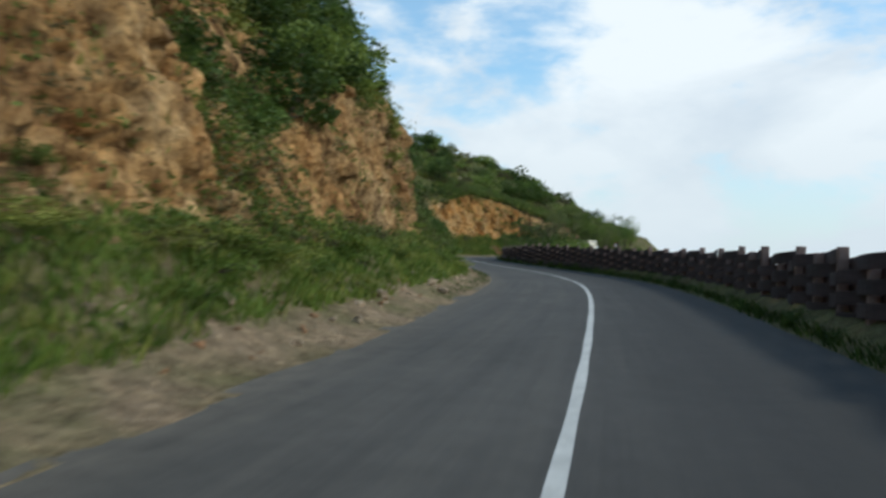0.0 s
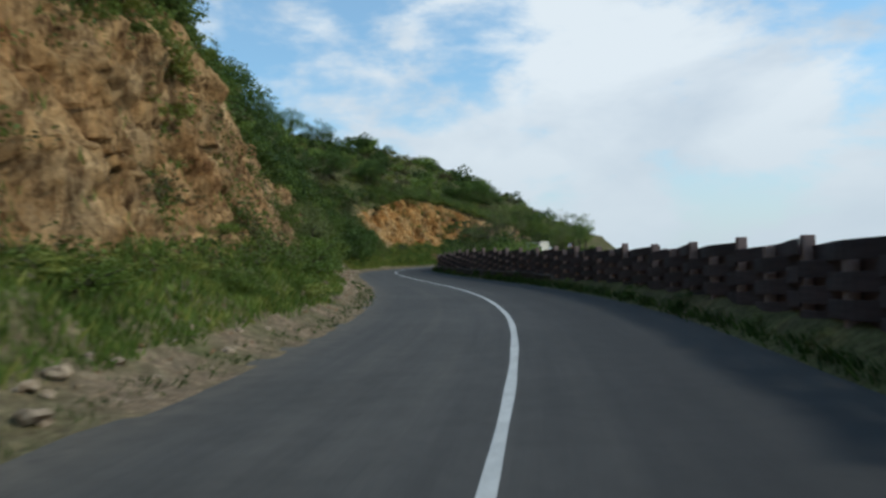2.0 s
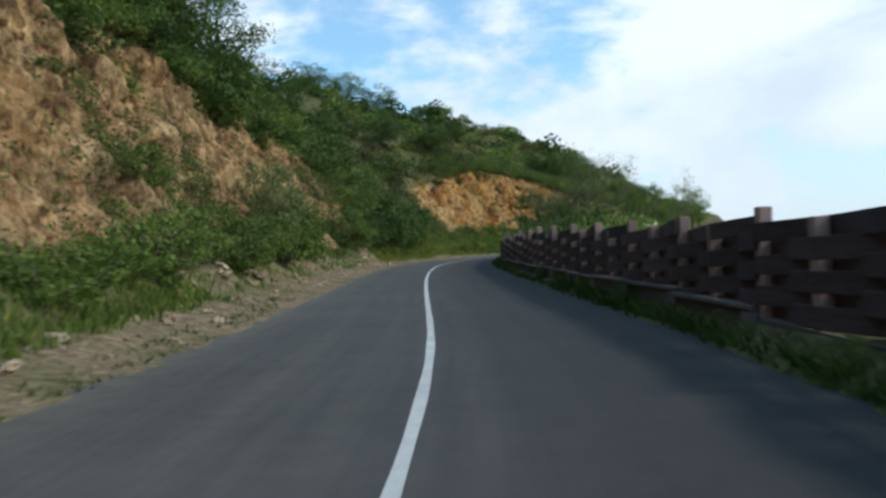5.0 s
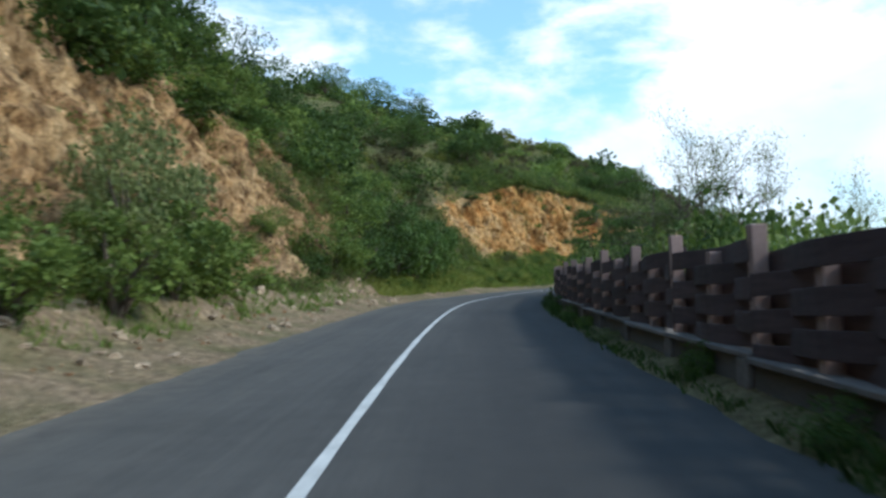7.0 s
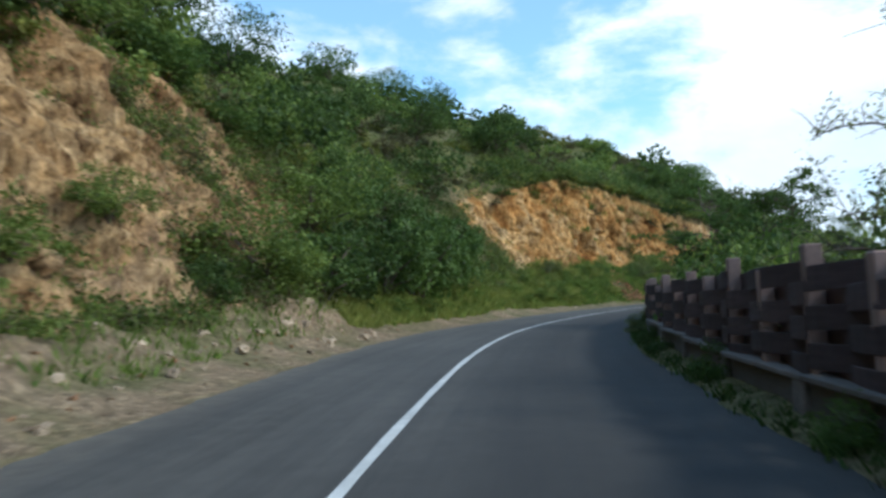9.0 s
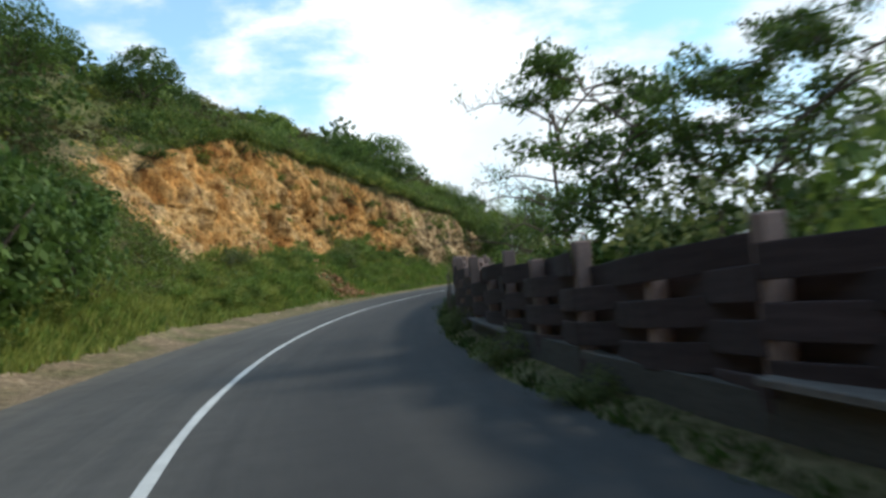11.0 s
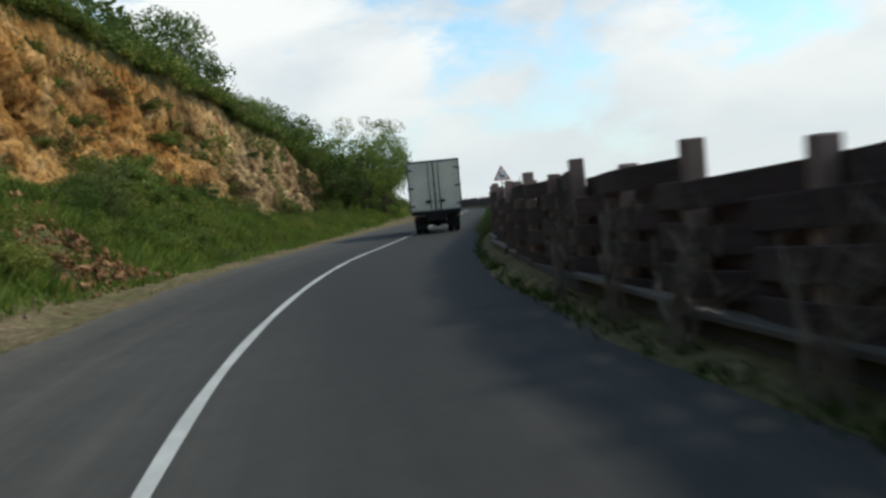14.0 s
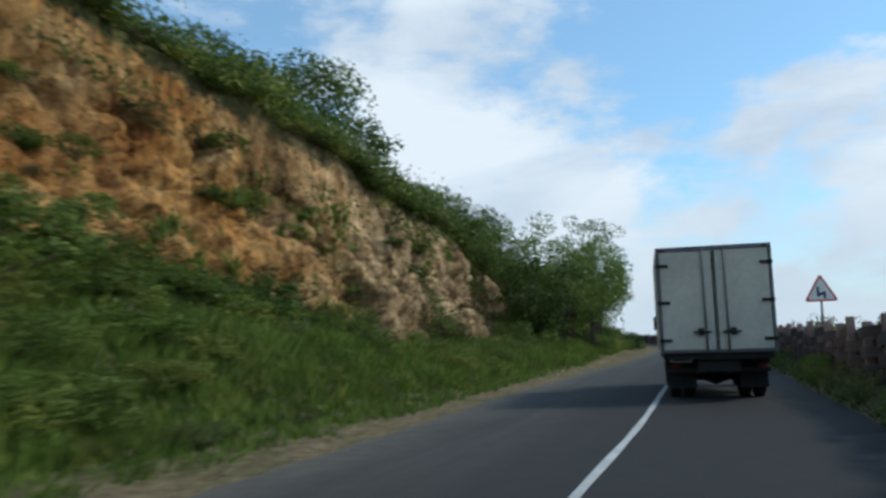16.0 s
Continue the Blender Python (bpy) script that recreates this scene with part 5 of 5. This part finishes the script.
def build_arching_tree(x, y, z, seed, label, mat=None, leaves=2600):
    """A slim stem that forks low into long arching limbs with fine twigs and few leaves."""
    rng, nr = random.Random(seed), np.random.default_rng(seed)
    tree = thing("tree", pose(x, y, z), label, "tree")
    bm, places = bmesh.new(), []
    stem = [Vector((0, 0, -0.3)), Vector((0.04, 0, 1.2)), Vector((-0.05, 0.05, 2.6)), Vector((-0.15, 0.05, 4.2)), Vector((-0.12, 0.1, 5.6))]
    add_tube(bm, stem, [0.08, 0.07, 0.05, 0.035, 0.018], 8)
    for k in range(22):
        t = rng.uniform(0.9, 4.0) if k < 16 else rng.uniform(4.0, 5.3)
        p = Vector((0, 0.03, t))
        a = k * 2.4 + rng.uniform(-0.4, 0.4)
        d, long = Vector((math.cos(a), math.sin(a), 0)), rng.uniform(2.0, 3.6) * (1.0 if t < 3.5 else 0.6)
        rise = rng.uniform(0.2, 1.1)
        pts = [p + d * long * f + Vector((rng.uniform(-0.1, 0.1), rng.uniform(-0.1, 0.1), rise * math.sin(f * 2.3))) for f in (0, 0.2, 0.4, 0.6, 0.8, 1.0)]
        pts[0] = p
        add_tube(bm, pts, [0.03, 0.026, 0.021, 0.016, 0.011, 0.005], 6)
        for _ in range(13):
            f = rng.uniform(0.25, 1.0)
            n = min(4, int(f * 5))
            q = pts[n].lerp(pts[n + 1], f * 5 - n)
            e = q + (d * rng.uniform(-0.2, 0.8) + Vector((rng.uniform(-0.8, 0.8), rng.uniform(-0.8, 0.8), rng.uniform(-0.3, 0.9)))) * rng.uniform(0.3, 0.8)
            m = q.lerp(e, 0.5) + Vector((rng.uniform(-0.08, 0.08), rng.uniform(-0.08, 0.08), 0.08))
            add_tube(bm, [q, m, e], [0.009, 0.006, 0.003], 4)
            places += [m, q.lerp(e, 0.8), e]
    part("trunk", bm, BARK, tree, "thin dark stem with arching limbs")
    places = np.array([tuple(v) for v in places])
    some = places[nr.choice(len(places), 260)]
    p = some[nr.integers(0, 260, leaves)] + nr.normal(size=(leaves, 3)) * 0.09
    o = new("crown", leaf_mesh("crown", p, 0.03, mat or LEAF_DARK, nr))
    o.parent = tree
    return tree


def build_round_tree(x, y, s, l, height, r, seed, label, group, leaves=5200, leaf=0.115, mat=None, sink=0.0):
    """A dense rounded tree that is leafy nearly to the ground."""
    nr = np.random.default_rng(seed)
    tree = thing("tree", pose(x, y, land(s, l) - 0.3 - sink), label, "tree", group)
    p, c = crown_points(leaves, r, height * 0.86, nr, 60, 0.6, (0.22, 0.34))
    p[:, 2] += height * 0.2
    bm = bmesh.new()
    add_tube(bm, [(0, 0, -0.3), (0.05, 0.03, height * 0.3), (0.0, 0.1, height * 0.55)], [0.05 * height * 0.5, 0.04 * height * 0.5, 0.02 * height * 0.5], 8)
    for t in c[:9]:
        add_tube(bm, [(0.03, 0.02, height * 0.25), (t[0] * 0.5, t[1] * 0.5, height * 0.3 + t[2] * 0.4), (t[0], t[1], t[2] + height * 0.2)], [0.05, 0.035, 0.012], 5)
    part("trunk", bm, BARK, tree, "grey-brown trunk and limbs")
    o = new("crown", leaf_mesh("crown", p, leaf, mat or LEAF_DARK, nr))
    o.parent = tree
    return tree


def build_trees():
    build_feather_tree(0.35, 92.9, -0.9, 5.9, 2.2, 15000, 0.046, LEAF_DARK, 501, "slender roadside tree with feathery foliage behind the fence")
    build_feather_tree(2.6, 92.0, -1.8, 6.5, 2.2, 14000, 0.046, LEAF_DARK, 502, "slender leafy tree on the valley side of the fence")
    build_feather_tree(1.8, 90.2, -1.2, 5.6, 1.9, 8000, 0.042, LEAF_DARK, 500, "leafy young tree on the valley side of the fence")
    for k, (x, y, z) in enumerate(((2.4, 73.5, -1.5), (4.4, 76.0, -2.2), (6.4, 79.0, -2.8), (1.9, 76.3, -1.5))):
        build_arching_tree(x, y, z, 590 + k, "twiggy tree just coming into leaf behind the fence", LEAF_DARK if k % 2 == 0 else LEAF_PALE, 6500)
    x, y = on_road(103.6, 6.5)
    build_arching_tree(float(x), float(y), -1.0, 507, "nearly bare tree with arching branches behind the fence")
    build_tree(1.5, 100.7, -0.9, 4.4, 1.7, 2600, 0.036, LEAF_DARK, 504, "sparse tree with few leaves behind the fence", 4, (0.1, -0.1), 0.09, (3, 3), thick=0.5)
    build_tree(3.2, 106.8, -0.8, 3.5, 1.2, 4200, 0.04, LEAF_SCRUB, 505, "small green tree behind the fence", 4, (0, 0), 0.11)
    build_tree(5.4, 110.2, -0.9, 2.9, 1.2, 4200, 0.04, LEAF_SCRUB, 506, "small green tree behind the fence", 4, (0, 0), 0.11)
    for k, (x, y, z, h, r, n) in enumerate(((3.4, 75.5, -2.6, 9.4, 2.4, 900), (5.6, 77.5, -3.2, 9.6, 2.6, 1100), (7.8, 80.0, -4.0, 9.4, 2.6, 1100), (1.5, 74.8, -1.6, 6.4, 2.0, 900))):
        build_tree(x, y, z, h, r, n * 3, 0.034, LEAF_PALE, 508 + k, "thin leggy tree just coming into leaf behind the fence", 4, (0, 0), 0.2, (2, 3), "leggy trees behind the fence", 0.7)
    rng = random.Random(3)
    for s, l, r, h in ((82, 6.4, 1.8, 2.1), (85, 6.9, 1.9, 2.4), (88.5, 6.4, 1.8, 2.2), (91.5, 6.8, 1.9, 2.4), (79, 7.2, 1.8, 2.2), (95, 6.0, 1.5, 1.9), (97.5, 6.2, 1.6, 2.0), (93.5, 8.0, 2.2, 3.0), (76, 7.0, 1.5, 1.8), (68, 6.6, 1.6, 2.1), (71, 6.8, 1.7, 2.3), (73.5, 6.5, 1.6, 2.2), (66, 7.0, 1.4, 1.9), (72.3, 6.3, 1.2, 1.9), (75, 6.4, 1.3, 2.0), (77.5, 6.6, 1.3, 2.0), (80.5, 6.4, 1.3, 1.9), (70.3, 6.3, 1.1, 1.7), (69.5, 8.2, 2.2, 3.0), (74, 8.4, 2.2, 3.1), (78, 8.8, 2.4, 3.2), (83, 8.8, 2.3, 3.2), (87, 9.0, 2.4, 3.2), (100.5, 7.6, 2.0, 2.6), (96.5, 8.6, 2.2, 3.0), (99, 6.3, 1.3, 1.6), (103, 6.6, 1.2, 1.4), (99.6, 5.9, 0.9, 1.8), (101.2, 6.0, 0.9, 1.85), (102.8, 6.1, 0.9, 1.8), (111.2, 6.3, 0.8, 2.0), (112.7, 6.7, 0.9, 2.1), (114.1, 6.2, 0.8, 1.95), (115.4, 6.1, 0.8, 1.9), (116.6, 6.0, 0.6, 1.75), (160, 5.6, 0.8, 1.0)):
        h = h * 1.12 if 64 < s < 92 else h
        place_bush(FINE_BUSH, s, l, r, h, rng, "bush growing behind the fence", "bushes behind the fence", 0.3)
    for k in range(16):
        s = 140 + k * 2.3 + rng.uniform(-0.5, 0.5)
        place_bush(FINE_BUSH, s, 5.0 + rng.uniform(0, 0.4), rng.uniform(0.5, 0.8), rng.uniform(1.25, 1.5), rng, "bush growing behind the fence", "bushes behind the fence", 0.2)
        place_bush(FINE_BUSH, s + 0.8, 3.98, rng.uniform(0.4, 0.6), rng.uniform(0.4, 0.7), rng, "weeds growing along the foot of the fence", "weeds along the fence", 0.05, "weed_clump")
    for k in range(26):
        s = 12 + k * 4.1 + rng.uniform(-1, 1)
        place_bush(FINE_BUSH, s, 3.95 + rng.uniform(-0.05, 0.06), rng.uniform(0.25, 0.45), rng.uniform(0.22, 0.42), rng, "weeds growing along the foot of the fence", "weeds along the fence", 0.05, "weed_clump")
    # trees standing out on the slope
    for k, (x, y, h, r) in enumerate(((4.4, 163.5, 5.2, 4.3), (8.8, 167.0, 3.3, 2.7), (1.4, 160.6, 4.0, 2.8), (-13.4, 161.7, 3.4, 2.6), (-18.3, 126.6, 4.6, 3.2), (-12.4, 131.7, 4.0, 2.7),
                                      (-33.0, 146.0, 5.0, 2.9), (-22.0, 117.0, 4.6, 3.2), (-25.5, 108.0, 5.0, 3.6), (-24.0, 96.0, 4.8, 3.6), (-21.0, 84.0, 7.8, 3.6),
                                      (-18.5, 72.0, 5.4, 3.2), (-17.0, 60.0, 3.4, 2.8), (-16.5, 49.0, 4.0, 3.0), (-25.5, 161.5, 5.0, 3.4), (-31.5, 165.0, 5.0, 3.4), (-37.0, 170.0, 5.5, 3.6))):
        s, l = (float(v[0]) for v in road_place(np.array([x]), np.array([y])))
        build_round_tree(x, y, s, l, h, r, 520 + k, "round dark green tree standing on the slope", "trees on the slope", 11000 if k == 0 else 5200, 0.1, None, 1.1 if k == 0 else 0.0)
    # trees where the road turns away
    for k, (x, y, h, r) in enumerate(((18.2, 162.0, 4.6, 2.0), (20.4, 164.2, 6.0, 2.1), (21.8, 166.3, 6.2, 2.0), (23.2, 169.5, 6.0, 2.1), (18.0, 166.5, 5.6, 2.4), (20.5, 170.0, 6.4, 2.6), (24.8, 173.5, 5.8, 2.2), (15.5, 163.0, 3.6, 1.9), (15.4, 173.0, 3.8, 2.3), (17.4, 171.2, 3.8, 2.1), (13.2, 172.6, 3.4, 2.3), (23.6, 167.6, 7.4, 2.3), (26.6, 174.0, 9.4, 2.5), (28.9, 178.2, 8.8, 2.4), (31.0, 182.5, 8.2, 2.5))):
        s, l = (float(v[0]) for v in road_place(np.array([x]), np.array([y])))
        build_round_tree(x, y, s, l, h, r, 560 + k, "green tree beside the bend", "trees beside the bend", 4800, 0.08, LEAF_DARK if k % 3 == 0 else LEAF_SCRUB)


build_trees()


def build_dead_shrub(s, l, seed):
    """Dry leafless stems that lean against the fence."""
    rng = random.Random(seed)
    x, y = on_road(s, l)
    shrub = thing("dead_shrub", pose(float(x), float(y), land(s, l), 0, 0, math.degrees(heading_at(s))), "dry leafless shrub leaning against the fence", "shrub", "dead shrubs at the fence")
    bm = bmesh.new()
    for _ in range(15):
        tip = Vector((rng.uniform(0.0, 0.25), rng.uniform(-0.9, 0.7), rng.uniform(0.6, 1.35)))
        bend = Vector((tip.x * 0.3 - 0.05, tip.y * 0.4 + rng.uniform(-0.1, 0.1), tip.z * 0.6))
        add_tube(bm, [(rng.uniform(-0.1, 0.05), rng.uniform(-0.25, 0.25), -0.05), bend, tip], [0.014, 0.010, 0.004], 5)
        for _ in range(4):
            q = bend.lerp(tip, rng.random())
            add_tube(bm, [q, q + Vector((rng.uniform(-0.08, 0.06), rng.uniform(-0.25, 0.25), rng.uniform(0.05, 0.3)))], [0.006, 0.002], 4)
    part("brushwood", bm, DRY_STEM, shrub)


for dead_s, dead_seed in ((106.2, 1), (117.6, 2), (119.6, 3), (121.2, 4), (123.4, 5)):
    build_dead_shrub(dead_s, 3.93, dead_seed)

# ---- grass, weeds and stones ----
def build_grass(name, spans, mat, seed, label, height, wide=0.022):
    """Blades of grass, one mesh. spans: from, to, across from, across to, blades."""
    rng = np.random.default_rng(seed)
    verts = []
    for s0, s1, a0, a1, n, k in spans:
        tufts = n // 9
        s, q = rng.uniform(s0, s1, tufts), rng.uniform(0, 1, tufts)
        s, q = np.repeat(s, 9) + rng.normal(0, 0.12, tufts * 9), np.repeat(q, 9)
        if a0 == "bank":
            vl, fl = at_s(s, 2), at_s(s, 4)
            l = vl + 0.25 + (fl - 0.5 - vl) * (q * (a1 if isinstance(a1, float) else 1.0)) + rng.normal(0, 0.1, len(s))
            clear = ((s - 132.0) / 2.0) ** 2 + ((l + 5.8) / 1.1) ** 2 > 1
            s, l = s[clear], l[clear]
            z = surface(s, l)
        else:
            l = a0 + (a1 - a0) * q + rng.normal(0, 0.06, len(s))
            z = np.where(l < 0, surface(s, l), drop_height(l))
        x, y = on_road(s, l)
        p = np.stack([x, y, z - 0.08], -1)
        m = len(p)
        h = height * k * rng.uniform(0.5, 1.3, m)
        a = rng.uniform(0, 2 * math.pi, m)
        side = np.stack([np.cos(a), np.sin(a), 0 * a], -1) * (wide * rng.uniform(0.6, 1.5, (m, 1)))
        lean = rng.normal(0, 0.28, (m, 2)) * h[:, None]
        tip = p + np.stack([lean[:, 0], lean[:, 1], h], -1)
        mid = p + np.stack([lean[:, 0] * 0.3, lean[:, 1] * 0.3, h * 0.55], -1)
        verts.append(np.stack([p - side, p + side, mid + side * 0.8, tip], 1).reshape(-1, 3))
    v = np.concatenate(verts)
    tagged(new(name, mesh_of(name, v, np.arange(len(v)).reshape(-1, 4), mat)), label, "grass", kind="stuff")


build_grass("bank_grass", [(0, 56, "bank", 1.0, 36000, 0.6), (56, 98, "bank", 1.1, 4000, 0.65), (98, 124, "bank", 1.15, 30000, 0.75), (124, 178, "bank", 1.15, 76000, 1.0), (178, 206, "bank", 1.0, 22000, 0.9), (122, 176, -5.7, -4.5, 15000, 0.55), (4, 98, "bank", 1.9, 9000, 0.6)], GRASS, 31,
            "lush green grass and weeds on the bank", 0.42, 0.014)
build_grass("yellow_bank_grass", [(94, 124, "bank", 1.2, 62000, 0.7), (124, 178, "bank", 1.15, 16000, 0.9), (2, 56, "bank", 1.0, 9000, 0.6)], LEAF_YELLOW, 33,
            "yellow-green tall grass among the weeds of the bank", 0.44, 0.014)
build_grass("verge_weeds", [(0, 60, 3.65, 4.1, 14000, 0.8), (60, 170, 3.7, 4.12, 21000, 0.7), (0, 60, 3.75, 4.15, 12000, 1.1), (0, 170, 4.5, 5.4, 9000, 1.3), (20, 60, -4.3, -3.7, 2500, 0.45), (118, 176, -7.0, -5.0, 6000, 0.45)], LEAF_DARK, 32,
            "sparse weeds along the edges of the asphalt", 0.30, 0.016)


def stone_mesh(seed):
    rng = random.Random(seed)
    bm = bmesh.new()
    bmesh.ops.create_icosphere(bm, subdivisions=2, radius=1.0)
    off = Vector((rng.uniform(0, 99), rng.uniform(0, 99), 0))
    for v in bm.verts:
        k = 0.7 + 0.6 * noise.cell(v.co * 1.3 + off) + 0.2 * noise.noise(v.co * 2 + off)
        v.co = Vector((v.co.x * k, v.co.y * k * 0.8, v.co.z * k * 0.6))
    me = bpy.data.meshes.new("stone")
    bm.to_mesh(me)
    bm.free()
    me.materials.append(ROCK)
    return me


def build_stones():
    rng = random.Random(9)
    kinds, red = [stone_mesh(k) for k in range(7)], []

    def stone(s, l, r, label, group, lift=0.0, pool=None):
        x, y = on_road(s, l)
        ob = new("stone", rng.choice(pool or kinds))
        ob.matrix_world = pose(float(x), float(y), land(s, l) + r * 0.25 + lift, rng.uniform(-25, 25), rng.uniform(-25, 25), rng.uniform(0, 360)) @ Matrix.Diagonal((r, r, r, 1))
        tagged(ob, label, "stone", group)
    for _ in range(70):
        s = rng.uniform(60, 97)
        stone(s, float(at_s(s, 1)) - rng.uniform(0.35, 1.9), rng.choice([0.05, 0.07, 0.1, 0.16]) * rng.uniform(0.7, 1.3), "pale loose stone on the dirt verge", "stones on the verge")
    for _ in range(90):
        s = rng.uniform(58, 97)
        stone(s, float(at_s(s, 2)) - rng.uniform(0.0, 1.6), rng.choice([0.06, 0.09, 0.14, 0.22]) * rng.uniform(0.7, 1.3), "pale stone lying on the scree bank", "stones on the scree")
    for _ in range(70):
        s = rng.uniform(6, 60)
        stone(s, float(at_s(s, 1)) - rng.uniform(0.35, 1.7), rng.choice([0.05, 0.07, 0.1, 0.15]) * rng.uniform(0.7, 1.3), "loose stone on the dirt verge", "stones on the verge")
    for me in kinds[:4]:
        red.append(me.copy())
        red[-1].materials[0] = RED_ROCK
    for _ in range(120):
        s = rng.gauss(132.0, 1.5)
        stone(s, -5.8 - rng.gauss(0, 0.6), rng.choice([0.05, 0.07, 0.09, 0.12, 0.17]), "reddish broken rock in a fallen heap", "fallen rock heap", max(0.0, 0.6 - abs(s - 132.0) * 0.2) * rng.random(), red)
    for _ in range(30):
        s = rng.uniform(120, 172)
        stone(s, float(at_s(s, 2)) + rng.uniform(0, 1.0), rng.uniform(0.05, 0.13), "loose stone at the edge of the grass", "stones on the verge")


build_stones()


def build_rubble():
    """The small broken pieces of the heap and along the foot of the rock, one mesh."""
    rng = np.random.default_rng(61)
    n = 900
    s = np.where(np.arange(n) < 620, rng.normal(132.0, 1.6, n), rng.uniform(6, 98, n))
    l = np.where(np.arange(n) < 620, -5.8 - rng.normal(0, 0.7, n), at_s(s, 2) + rng.uniform(-0.5, 0.9, n))
    x, y = on_road(s, l)
    heap = np.where(np.arange(n) < 620, np.clip(0.55 - np.abs(s - 132.0) * 0.18, 0, 1) * rng.random(n), 0)
    at = np.stack([x, y, surface(s, l) + 0.01 + heap], -1)
    # four-sided splinters
    corner = rng.normal(size=(n, 4, 3))
    corner /= np.linalg.norm(corner, axis=2, keepdims=True)
    v = at[:, None, :] + corner * (rng.uniform(0.03, 0.10, (n, 1, 1)))
    base = np.arange(n)[:, None, None] * 4
    f = (base + np.array([[0, 1, 2], [0, 2, 3], [0, 3, 1], [1, 3, 2]])[None]).reshape(-1, 3)
    tagged(new("rubble", mesh_of("rubble", v.reshape(-1, 3), f, RED_ROCK)), "small reddish splinters of fallen rock", "rubble", kind="stuff")


build_rubble()
